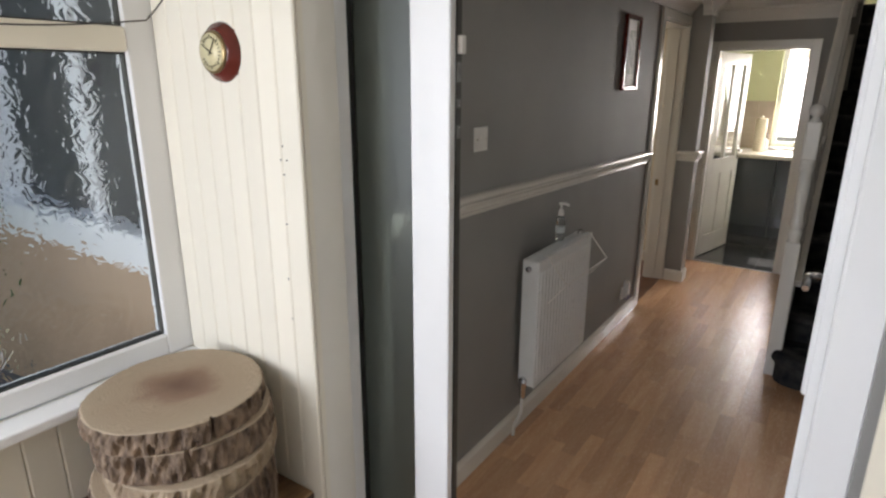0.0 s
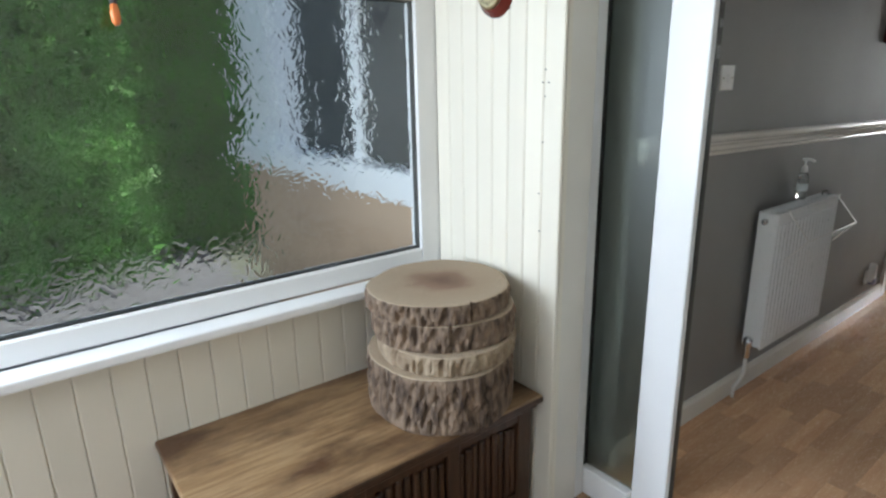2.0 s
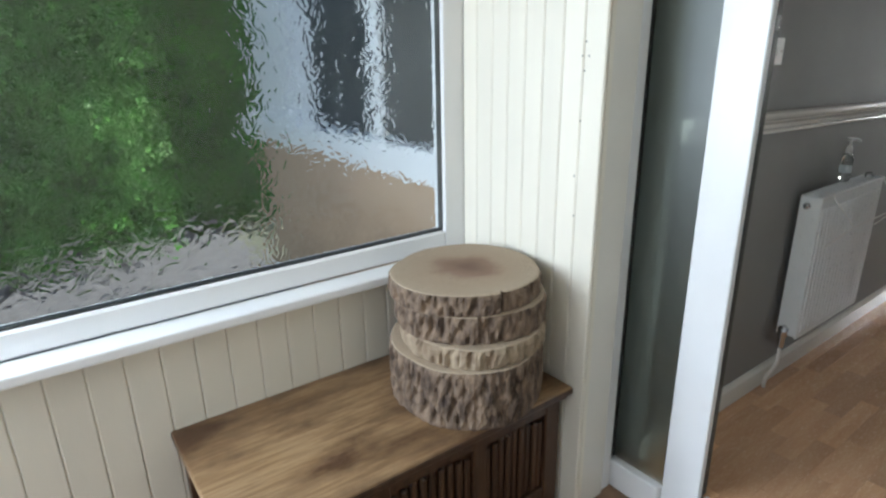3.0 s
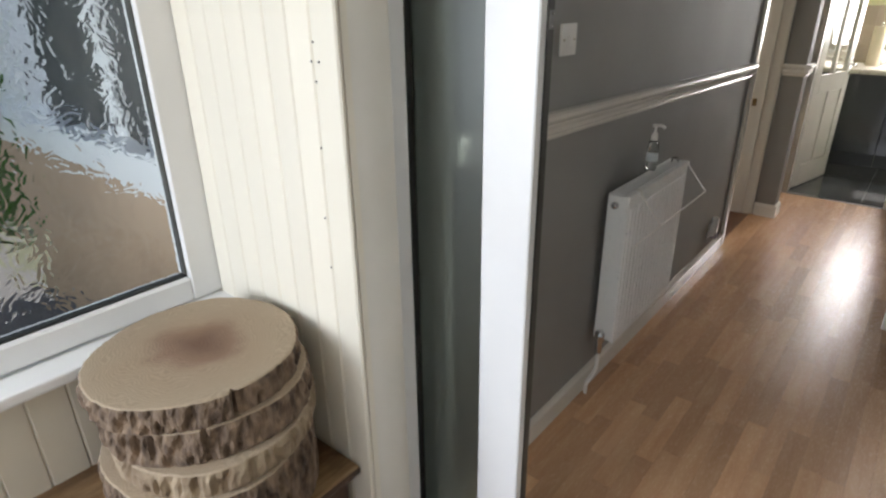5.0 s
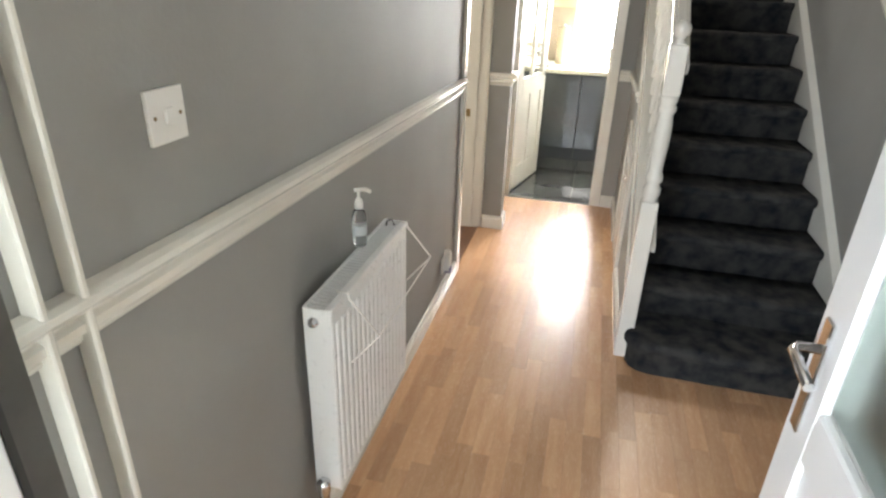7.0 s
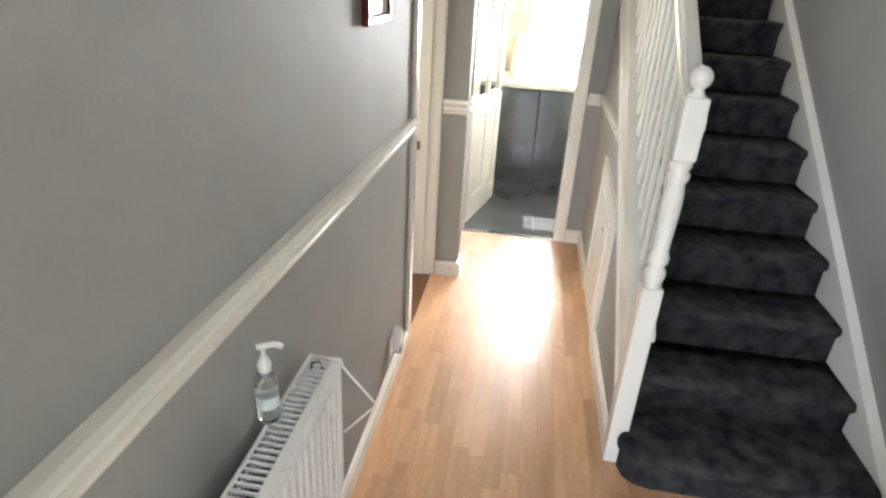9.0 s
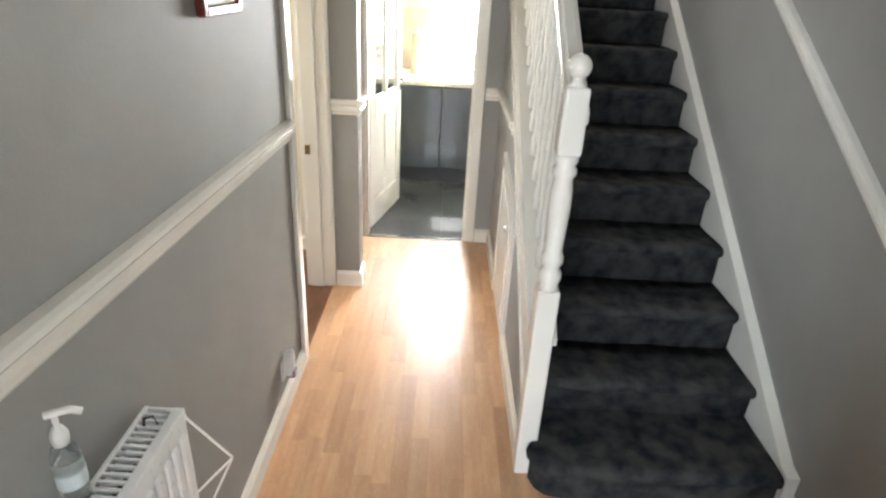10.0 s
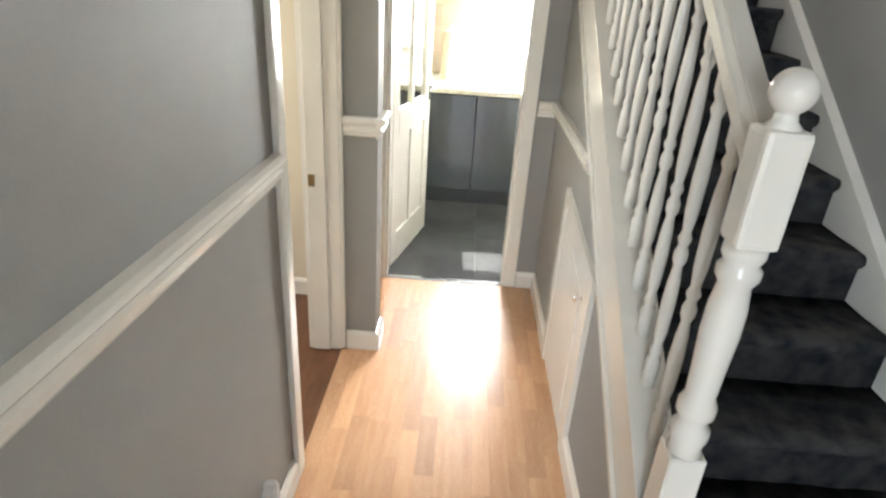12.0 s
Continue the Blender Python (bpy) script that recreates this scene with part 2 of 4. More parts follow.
def lathe(bm, prof, cx=0, cy=0, n=14, m=None):
    """Turn a profile of (radius, z) about the upright line at cx, cy."""
    rings = []
    for r, z in prof:
        ring = [bm.verts.new((cx + r * math.cos(2 * math.pi * i / n), cy + r * math.sin(2 * math.pi * i / n), z)) for i in range(n)]
        rings.append(ring)
    for a, b in zip(rings, rings[1:]):
        for i in range(n):
            bm.faces.new((a[i], a[(i + 1) % n], b[(i + 1) % n], b[i]))
    bm.faces.new(rings[0][::-1]), bm.faces.new(rings[-1])
    for f in bm.faces:
        f.smooth = True
    if m is not None:
        bmesh.ops.transform(bm, matrix=m, verts=bm.verts[:])
    return bm


def tube(bm, pts, r, n=8):
    """A round bar along a bent line."""
    rings = []
    for i, p in enumerate(pts):
        p = Vector(p)
        d = (Vector(pts[min(i + 1, len(pts) - 1)]) - Vector(pts[max(i - 1, 0)])).normalized()
        u = d.orthogonal().normalized() if abs(d.z) > 0.9 else Vector((0, 0, 1)).cross(d).normalized()
        w = d.cross(u)
        rings.append([bm.verts.new(p + r * (math.cos(2 * math.pi * k / n) * u + math.sin(2 * math.pi * k / n) * w)) for k in range(n)])
    for a, b in zip(rings, rings[1:]):
        for k in range(n):
            f = bm.faces.new((a[k], a[(k + 1) % n], b[(k + 1) % n], b[k]))
            f.smooth = True
    bm.faces.new(rings[0]), bm.faces.new(rings[-1][::-1])
    bmesh.ops.recalc_face_normals(bm, faces=bm.faces[:])
    return bm


def mesh_ob(name, bm, material):
    me = bpy.data.meshes.new(name)
    bm.to_mesh(me)
    bm.free()
    for mt in (material if isinstance(material, (list, tuple)) else [material]):
        me.materials.append(mt)
    return new(name, me)


def struct(name, bm, material, label="", category=""):
    return tagged(mesh_ob(name, bm, material), label, category, kind="structure")


def thing(name, at, label, category, group="", kind=""):
    ob = new(name)
    ob.location = at
    ob.empty_display_size = 0.1
    return tagged(ob, label, category, group, kind)


def part(name, bm, material, parent, label=""):
    """World-space geometry hung under a thing or part."""
    ob = mesh_ob(name, bm, material)
    ob.parent = parent
    bpy.context.view_layer.update()
    ob.matrix_parent_inverse = parent.matrix_world.inverted()
    return tagged(ob, label)


def text_ob(txt, size, m, material, parent):
    cu = bpy.data.curves.new("lettering", "FONT")
    cu.body, cu.size, cu.extrude, cu.align_x, cu.align_y = txt, size, 0.0004, "CENTER", "CENTER"
    ob = new("lettering", cu)
    ob.matrix_world = m
    cu.materials.append(material)
    ob.parent = parent
    bpy.context.view_layer.update()
    ob.matrix_parent_inverse = parent.matrix_world.inverted()
    return ob


# ---- plan ----
XL, XR = -1.01, 0.855          # hall walls
YF, YK = 1.33, 5.555          # inside of the front frame, kitchen wall
ZC = 2.15                     # hall ceiling
XS = -0.07                    # understair wall face
YB, XW = 1.06, -1.71          # boarded wall, side glazing of the porch
ZP = -0.13                    # porch floor
DY0, DY1 = 4.12, 4.85         # lounge doorway
KX0, KX1, KZ = -0.92, -0.235, 1.85   # kitchen doorway
M_S = 0.6916                  # pitch of the stair


def nose(y):
    return 0.13 + M_S * (y - 3.392)


# ---- structure: hall ----
struct("wall_west", B(XL - 0.14, XL, YF, DY0, 0, 2.6), M_wall, "mid-grey satin painted hall wall", "wall")
struct("wall_west_head", B(XL - 0.14, XL, DY0, DY1, 1.99, 2.6), M_wall, "grey wall over the lounge doorway", "wall")
struct("wall_nib", B(XL - 0.14, -0.858, DY1, 4.98, 0, 2.6), M_wall, "grey wall nib beside the lounge doorway", "wall")
struct("wall_west_back", B(XL - 0.14, XL + 0.03, 4.98, YK, 0, 2.6), M_wall, "grey painted hall wall", "wall")
bm = B(XL - 0.14, KX0, YK, YK + 0.1, 0, 2.6)
box(bm, KX1, XS + 0.1, YK, YK + 0.1, 0, 2.6)
box(bm, KX0, KX1, YK, YK + 0.1, KZ, 2.6)
struct("wall_north", bm, M_wall, "grey wall round the kitchen doorway", "wall")
struct("wall_east", B(XR, XR + 0.12, YF - 0.1, 7.4, 0, 5.0), M_wall, "grey painted stair wall", "wall")
struct("ceiling", B(XL - 0.14, 0.02, YF + 0.008, YK, ZC, ZC + 0.12), M_ceil, "white hall ceiling", "ceiling")
struct("ceiling_front", B(0.02, XR, YF + 0.008, 3.1, ZC, ZC + 0.12), M_ceil, "white hall ceiling", "ceiling")
struct("wall_stairwell_front", B(0.02, XR, 3.06, 3.1, ZC + 0.12, 5.0), M_wall, "grey wall above the stair", "wall")
struct("wall_stairwell_west", B(-0.04, 0.02, 3.1, 6.0, ZC + 0.12, 5.0), M_wall, "grey wall above the stair", "wall")
struct("wall_landing_side", B(-0.04, 0.02, 6.6, 7.3, 2.5, 5.0), M_wall, "grey landing wall", "wall")
bm = B(-0.04, 0.0, 7.3, 7.4, 2.5, 5.0)
box(bm, 0.0, 0.8, 7.3, 7.4, 2.5, 3.25)
box(bm, 0.0, 0.8, 7.3, 7.4, 4.3, 5.0)
box(bm, 0.8, XR, 7.3, 7.4, 2.5, 5.0)
struct("wall_landing_end", bm, M_wall, "grey landing wall", "wall")
# unseen window, assumed on the landing
lw = thing("window_4", (0.4, 7.35, 3.25), "unseen landing window closed by an added sun-blocking blind", "window", kind="structure")
part("window_frame", B(0.0, 0.04, 7.33, 7.38, 3.25, 4.3, bev=0.003), M_upvc, lw)
part("window_frame", B(0.76, 0.8, 7.33, 7.38, 3.25, 4.3, bev=0.003), M_upvc, lw)
# opaque sheet added to keep direct sun off the stair
part("blind", B(0.001, 0.799, 7.31, 7.325, 3.251, 4.299), M_lace, lw, "added white blind that blocks the sun")
struct("ceiling_landing", B(-1.2, XR, 3.0, 7.4, 5.0, 5.1), M_ceil, "white landing ceiling", "ceiling")
struct("floor_landing", B(-1.2, XR, 6.62, 7.3, 2.5, 2.54), M_carpet, "charcoal carpeted landing floor", "floor")
struct("wall_landing_west", B(-1.24, -1.2, 5.9, 7.4, 2.54, 5.0), M_wall, "grey landing wall", "wall")

# understair wall with a sloping top under the string
pts = [(3.56, 0.0), (YK, 0.0), (YK, 1.64), (3.56, 0.28)]
struct("wall_understair", prism(bmesh.new(), pts, "x", XS, XS + 0.05), M_wall, "grey panel under the stair string", "wall")

# cornice
bm = bmesh.new()
prof = [(0, 0), (0.012, 0), (0.02, 0.03), (0.06, 0.075), (0.085, 0.085), (0.085, 0.10), (0, 0.10)]
prism(bm, [(XL + u, ZC - 0.1 + v) for u, v in prof], "y", YF, DY1)
struct("cornice", bm, M_ceil, "white plaster cornice", "cornice")
bm = bmesh.new()
prism(bm, [(YK - u, ZC - 0.1 + v) for u, v in prof], "x", XL, 0.0)
prism(bm, [(DY1 - u, ZC - 0.1 + v) for u, v in prof], "x", XL + 0.09, -0.858)
prism(bm, [(-0.858 + u, ZC - 0.1 + v) for u, v in prof], "y", DY1, 4.98)
struct("cornice", bm, M_ceil, "white plaster cornice", "cornice")

# skirting: chamfered boards
SK = [(0, 0), (0.018, 0), (0.018, 0.075), (0.008, 0.09), (0, 0.092)]


def skirting(where, axis, a0, a1, face, sign):
    bm_ = prism(bmesh.new(), [(face + sign * u, v) for u, v in SK], axis, a0, a1)
    return struct("baseboard", bm_, M_white, "white gloss skirting board", "skirting")


skirting("west", "y", YF, DY0 - 0.06, XL, 1)
skirting("nib", "x", XL + 0.022, -0.858, DY1, -1)
skirting("nib side", "y", DY1 - 0.018, 4.98, -0.858, 1)
skirting("kitchen", "x", KX1 + 0.06, XS, YK, -1)
skirting("understair", "y", 3.56, 4.27, XS, -1)
skirting("understair far", "y", 4.92, YK, XS, -1)
skirting("east", "y", YF, 3.38, XR, 1 * -1)

# dado rail: moulded section
DD = [(0, 0), (0.010, 0.002), (0.014, 0.010), (0.012, 0.016), (0.024, 0.022), (0.026, 0.036), (0.017, 0.042), (0.017, 0.048), (0.030, 0.054), (0.038, 0.064), (0.036, 0.074), (0.024, 0.080), (0, 0.08)]
ZD = 1.035


def dado(axis, a0, a1, face, sign, z=ZD):
    return struct("dado_rail", prism(bmesh.new(), [(face + sign * u, z + v) for u, v in DD], axis, a0, a1), M_white, "white gloss moulded dado rail", "dado rail")


wd = dado("y", YF + 0.02, DY0 - 0.05, XL, 1)
for v in wd.data.vertices:  # the rail runs a little out of level
    v.co.z += 0.016 + 0.026 * (DY0 - v.co.y)
dado("x", XL + 0.022, -0.858, DY1, -1, 0.985)
dado("y", DY1 - 0.038, 4.98, -0.858, 1, 0.985)
dado("x", KX1 + 0.065, XS, YK, -1, 0.962)
dado("y", 4.63, YK, XS, -1, 0.962)
dado("y", YF, 3.332, XR, -1, 0.985)
bm = prism(bmesh.new(), [(XR - u, v) for u, v in DD], "y", 0.0, 1.0)
for v in bm.verts:
    t_ = v.co.y
    v.co.z += 0.985 + 0.615 * 2.6 * t_
    v.co.y = 3.33 + 2.6 * t_
struct("dado_rail", bm, M_white, "white dado rail climbing with the stair", "dado rail")

# ---- floor of the hall: strips of laminate ----
floor = struct("floor", B(XL - 0.14, XR, YF - 0.02, YK + 0.005, -0.14, -0.006), M_sub, "beech-effect strip laminate hall floor", "floor")

# ---- lounge beyond the doorway ----
struct("floor_lounge", B(-2.6, XL - 0.001, 3.6, 5.6, -0.1, -0.004), mat("lounge_floor", (0.2, 0.09, 0.045), 0.35, 0.3, 6, stretch=(6, 1, 1)), "brown wooden lounge floor", "floor")
struct("wall_lounge", B(-2.6, XL - 0.145, 5.30, 5.4, 0, 2.4), M_cream, "cream lounge wall", "wall")
# unseen wall, its opening added to hold the lounge lamp
bm = B(-2.7, -2.6, 3.5, 3.95, 0, 2.4)
box(bm, -2.7, -2.6, 4.95, 5.4, 0, 2.4)
box(bm, -2.7, -2.6, 3.95, 4.95, 0, 0.95)
box(bm, -2.7, -2.6, 3.95, 4.95, 1.95, 2.4)
struct("wall_lounge_west", bm, M_cream, "cream lounge wall", "wall")
struct("wall_lounge_south", B(-2.6, XL - 0.145, 3.5, 3.6, 0, 2.4), M_cream, "cream lounge wall", "wall")
struct("ceiling_lounge", B(-2.7, XL - 0.14, 3.5, 5.4, 2.4, 2.5), M_ceil, "white lounge ceiling", "ceiling")
skirting("lounge", "x", -2.6, XL - 0.15, 5.30, -1)

# lounge door frame: linings and architraves
d1 = thing("door_frame", (XL, (DY0 + DY1) / 2, 0), "white gloss lounge door lining and architrave", "door frame", kind="structure")
part("lining", B(XL - 0.145, XL + 0.004, DY0, DY0 + 0.025, 0, 1.99), M_white, d1)
part("lining", B(XL - 0.145, XL + 0.004, DY1 - 0.028, DY1 - 0.001, 0, 1.99), M_white, d1)
part("lining", B(XL - 0.145, XL + 0.004, DY0 + 0.025, DY1 - 0.028, 1.965, 1.99), M_white, d1)
part("stop", B(XL - 0.125, XL - 0.05, DY1 - 0.04, DY1 - 0.028, 0, 1.96, bev=0.002), M_white, d1)
part("architrave", B(XL, XL + 0.02, DY0 - 0.055, DY0 + 0.008, 0, 2.04, bev=0.006, seg=2), M_white, d1)
part("architrave", B(XL, XL + 0.02, DY0 + 0.008, DY1 - 0.012, 1.985, 2.04, bev=0.006, seg=2), M_white, d1)
part("architrave", B(XL, XL + 0.018, DY1 - 0.024, DY1 - 0.002, 0, 2.04, bev=0.005), M_white, d1)
part("strike_plate", B(XL - 0.118, XL - 0.092, DY1 - 0.043, DY1 - 0.0405, 0.78, 0.83, bev=0.0008), M_brass, d1, "brass latch keep")

# ---- kitchen doorway and door ----
k1 = thing("door_frame", ((KX0 + KX1) / 2, YK, 0), "white gloss kitchen door lining and architrave", "door frame", kind="structure")
part("lining", B(KX0 - 0.001, KX0 + 0.02, YK - 0.003, YK + 0.103, 0, KZ), M_white, k1)
part("lining", B(KX1 - 0.02, KX1 + 0.001, YK - 0.003, YK + 0.103, 0, KZ), M_white, k1)
part("lining", B(KX0 + 0.02, KX1 - 0.02, YK - 0.003, YK + 0.103, KZ - 0.02, KZ + 0.001), M_white, k1)
part("architrave", B(KX0 - 0.055, KX0 + 0.006, YK - 0.018, YK, 0, KZ + 0.055, bev=0.005, seg=2), M_white, k1)
part("architrave", B(KX1 - 0.006, KX1 + 0.058, YK - 0.018, YK, 0, KZ + 0.055, bev=0.005, seg=2), M_white, k1)
part("architrave", B(KX0 + 0.006, KX1 - 0.006, YK - 0.018, YK, KZ - 0.006, KZ + 0.055, bev=0.005, seg=2), M_white, k1)
struct("threshold_strip", prism(bmesh.new(), [(YK - 0.02, -0.004), (YK - 0.008, 0.006), (YK + 0.02, 0.006), (YK + 0.03, -0.004)], "x", KX0 + 0.02, KX1 - 0.02), M_chrome, "silver metal threshold strip", "threshold")


def panel_door(name, width, height, label, thick=0.036):
    """Half-glazed door in its own space: hinge at x=0, leaf to +x, faces at y=0 and y=thick."""
    d = thing(name, (0, 0, 0), label, "door")
    st, zl = 0.095, 0.90
    part("stile", B(0, st, 0, thick, 0.008, height, bev=0.003), M_white, d)
    part("stile", B(width - st, width, 0, thick, 0.008, height, bev=0.003), M_white, d)
    part("rail", B(st, width - st, 0, thick, 0.008, 0.19), M_white, d)
    part("rail", B(st, width - st, 0, thick, zl - 0.14, zl), M_white, d)
    part("rail", B(st, width - st, 0, thick, height - 0.1, height), M_white, d)
    mid = width / 2
    part("mullion", B(mid - 0.022, mid + 0.022, 0.003, thick - 0.003, 0.19, zl - 0.14), M_white, d)
    part("mullion", B(mid - 0.018, mid + 0.018, 0.003, thick - 0.003, zl, height - 0.1), M_white, d)
    for a, b in ((st, mid - 0.022), (mid + 0.022, width - st)):
        part("panel", B(a + 0.002, b - 0.002, 0.009, thick - 0.009, 0.192, zl - 0.142, bev=0.004), M_white, d)
    for a, b in ((st, mid - 0.018), (mid + 0.018, width - st)):
        p = part("pane", B(a, b, thick / 2 - 0.002, thick / 2 + 0.002, zl, height - 0.1), M_glass, d, "clear glass pane")
        p.visible_shadow = False
    for s, y in ((-1, -0.001), (1, thick + 0.001)):
        h = part("handle", B(width - 0.065, width - 0.03, min(y, y + s * 0.006), max(y, y + s * 0.006), 0.87, 1.0, bev=0.002), M_chrome, d, "chrome lever handle")
        bm_ = tube(bmesh.new(), [(width - 0.047, y + s * 0.004, 0.95), (width - 0.047, y + s * 0.04, 0.95), (width - 0.06, y + s * 0.048, 0.95), (width - 0.15, y + s * 0.046, 0.948)], 0.008)
        part("lever", bm_, M_chrome, h)
    return d


kd = panel_door("door_2", 0.655, 1.825, "white half-glazed kitchen door standing open")
kd.matrix_world = pose(-0.898, YK + 0.108, 0.002, 0, 0, 77)

# ---- kitchen ----
struct("floor_kitchen", B(-2.4, 1.6, YK + 0.005, 7.47, -0.12, -0.006), M_plinth, "black gloss tiled kitchen floor", "floor")
struct("wall_kitchen_west", B(-2.5, -2.4, YK, 7.52, 0, 2.4), M_green, "pale green kitchen wall", "wall")
struct("wall_kitchen_east", B(1.6, 1.7, YK, 7.52, 0, 2.4), M_green, "pale green kitchen wall", "wall")
bm = B(XS + 0.1, XR, YK + 0.02, YK + 0.1, 0, 1.36)
box(bm, XR + 0.12, 1.6, YK + 0.02, YK + 0.1, 0, 2.4)
struct("wall_kitchen_south", bm, M_green, "pale green kitchen wall", "wall")
struct("wall_kitchen_south_west", B(-2.4, XL - 0.14, YK + 0.02, YK + 0.1, 0, 2.4), M_green, "pale green kitchen wall", "wall")
struct("wall_stair_kitchen", prism(bmesh.new(), [(YK + 0.1, 1.36), (6.66, 2.16), (6.66, 2.5), (YK + 0.1, 2.5)], "x", -0.015, 0.025), M_wall, "grey wall between the stair and the kitchen", "wall")
bm = B(-2.5, -0.02, YK + 0.1, 7.52, 2.4, 2.5)
box(bm, -0.02, 1.7, 6.66, 7.52, 2.4, 2.5)
box(bm, XR + 0.12, 1.7, YK + 0.1, 6.66, 2.4, 2.5)
struct("ceiling_kitchen", bm, M_ceil, "white kitchen ceiling", "ceiling")
WX0, WX1, WZ0, WZ1 = -0.60, 0.35, 0.895, 1.98
bm = B(-2.5, WX0, 7.38, 7.52, 0, 2.4)
box(bm, WX1, 1.7, 7.38, 7.52, 0, 2.4)
box(bm, WX0, WX1, 7.38, 7.52, 0, WZ0)
box(bm, WX0, WX1, 7.38, 7.52, WZ1, 2.4)
struct("wall_kitchen_north", bm, M_green, "pale green kitchen wall above grey-beige tiles", "wall")
kw = thing("window_2", ((WX0 + WX1) / 2, 7.45, WZ0), "white upvc kitchen window full of daylight", "window", kind="structure")
for a in ((WX0, WX0 + 0.05, WZ0, WZ1), (WX1 - 0.05, WX1, WZ0, WZ1), (WX0 + 0.05, WX1 - 0.05, WZ0, WZ0 + 0.05), (WX0 + 0.05, WX1 - 0.05, WZ1 - 0.05, WZ1)):
    part("window_frame", B(a[0], a[1], 7.45, 7.51, a[2], a[3], bev=0.004), M_upvc, kw)
p = part("pane", B(WX0 + 0.05, WX1 - 0.05, 7.475, 7.485, WZ0 + 0.05, WZ1 - 0.05), M_glass, kw)
p.visible_shadow = False
part("window_sill", B(WX0 - 0.03, WX1 + 0.03, 7.32, 7.45, WZ0 - 0.025, WZ0 - 0.001, bev=0.004), M_upvc, kw)

spl = struct("splashback", B(-2.4, WX0 - 0.002, 7.374, 7.379, 0.87, 1.38), M_splash, "beige tiled splashback", "tiles")
ctop = tagged(mesh_ob("worktop", B(-1.7, 1.5, 6.76, 7.375, 0.825, 0.865, bev=0.008, seg=2), M_ctop), "pale speckled kitchen worktop on grey units", "worktop")
for i in range(5):
    x0 = -1.65 + i * 0.6
    cab = thing("base_cabinet", (x0 + 0.3, 7.07, 0), "glossy dark grey kitchen base unit under a pale worktop", "cabinet", "kitchen base units")
    part("body", B(x0, x0 + 0.597, 6.79, 7.37, 0.12, 0.823), M_plinth, cab)
    dr = part("door", B(x0 + 0.002, x0 + 0.595, 6.768, 6.788, 0.13, 0.815, bev=0.002), M_unit, cab, "glossy grey slab door")
    part("plinth", B(x0, x0 + 0.597, 6.84, 6.855, -0.002, 0.118), M_plinth, cab)
# unseen, added to give the gloss doors a white slatted reflection
krad = thing("radiator", (-0.0, YK + 0.13, 0.15), "unseen white radiator added to reflect in the glossy unit doors", "radiator")
part("panel", B(-0.16, 0.27, YK + 0.12, YK + 0.16, 0.22, 0.72, bev=0.008), M_rad, krad)
for i in range(9):
    part("flute", B(-0.135 + i * 0.044, -0.11 + i * 0.044, YK + 0.16, YK + 0.168, 0.25, 0.69, bev=0.003), M_rad, krad)
part("bracket", B(0.02, 0.06, YK + 0.1, YK + 0.12, 0.3, 0.7), M_rad, krad)
# things on the worktop
kr = thing("kitchen_roll", (-0.68, 7.14, 0.865), "cream kitchen roll standing on the pale worktop", "kitchen roll")
part("roll", lathe(bmesh.new(), [(0.054, 0.866), (0.056, 0.872), (0.056, 1.20), (0.052, 1.207), (0.02, 1.207), (0.02, 1.2)], -0.68, 7.14, 24), M_cream, kr)
part("core", lathe(bmesh.new(), [(0.009, 1.2), (0.009, 1.235), (0.004, 1.242)], -0.68, 7.14, 12), M_chrome, kr)
bt = thing("soap_bottle", (-0.63, 7.24, 0.865), "small pale bottle on the kitchen worktop", "bottle")
part("body", lathe(bmesh.new(), [(0.028, 0.866), (0.03, 0.9), (0.03, 0.97), (0.012, 0.99), (0.012, 1.0)], -0.63, 7.24), M_plastic, bt)
part("pump", lathe(bmesh.new(), [(0.013, 1.0), (0.013, 1.02), (0.005, 1.022), (0.005, 1.045), (0.016, 1.046), (0.016, 1.056)], -0.63, 7.24), M_ink, bt)
tap = thing("kitchen_tap", (-0.12, 7.27, 0.865), "chrome kitchen mixer tap behind the sink", "tap")
part("base", lathe(bmesh.new(), [(0.025, 0.866), (0.025, 0.9), (0.018, 0.93)], -0.12, 7.27), M_chrome, tap)
part("spout", tube(bmesh.new(), [(-0.12, 7.27, 0.92), (-0.12, 7.27, 1.02), (-0.12, 7.24, 1.07), (-0.12, 7.17, 1.08), (-0.12, 7.11, 1.04)], 0.011), M_chrome, tap)

# ---- the stair ----
stair = thing("staircase", (0.4, 3.4, 0), "straight stair covered in charcoal carpet", "staircase", kind="structure")
NST = 13


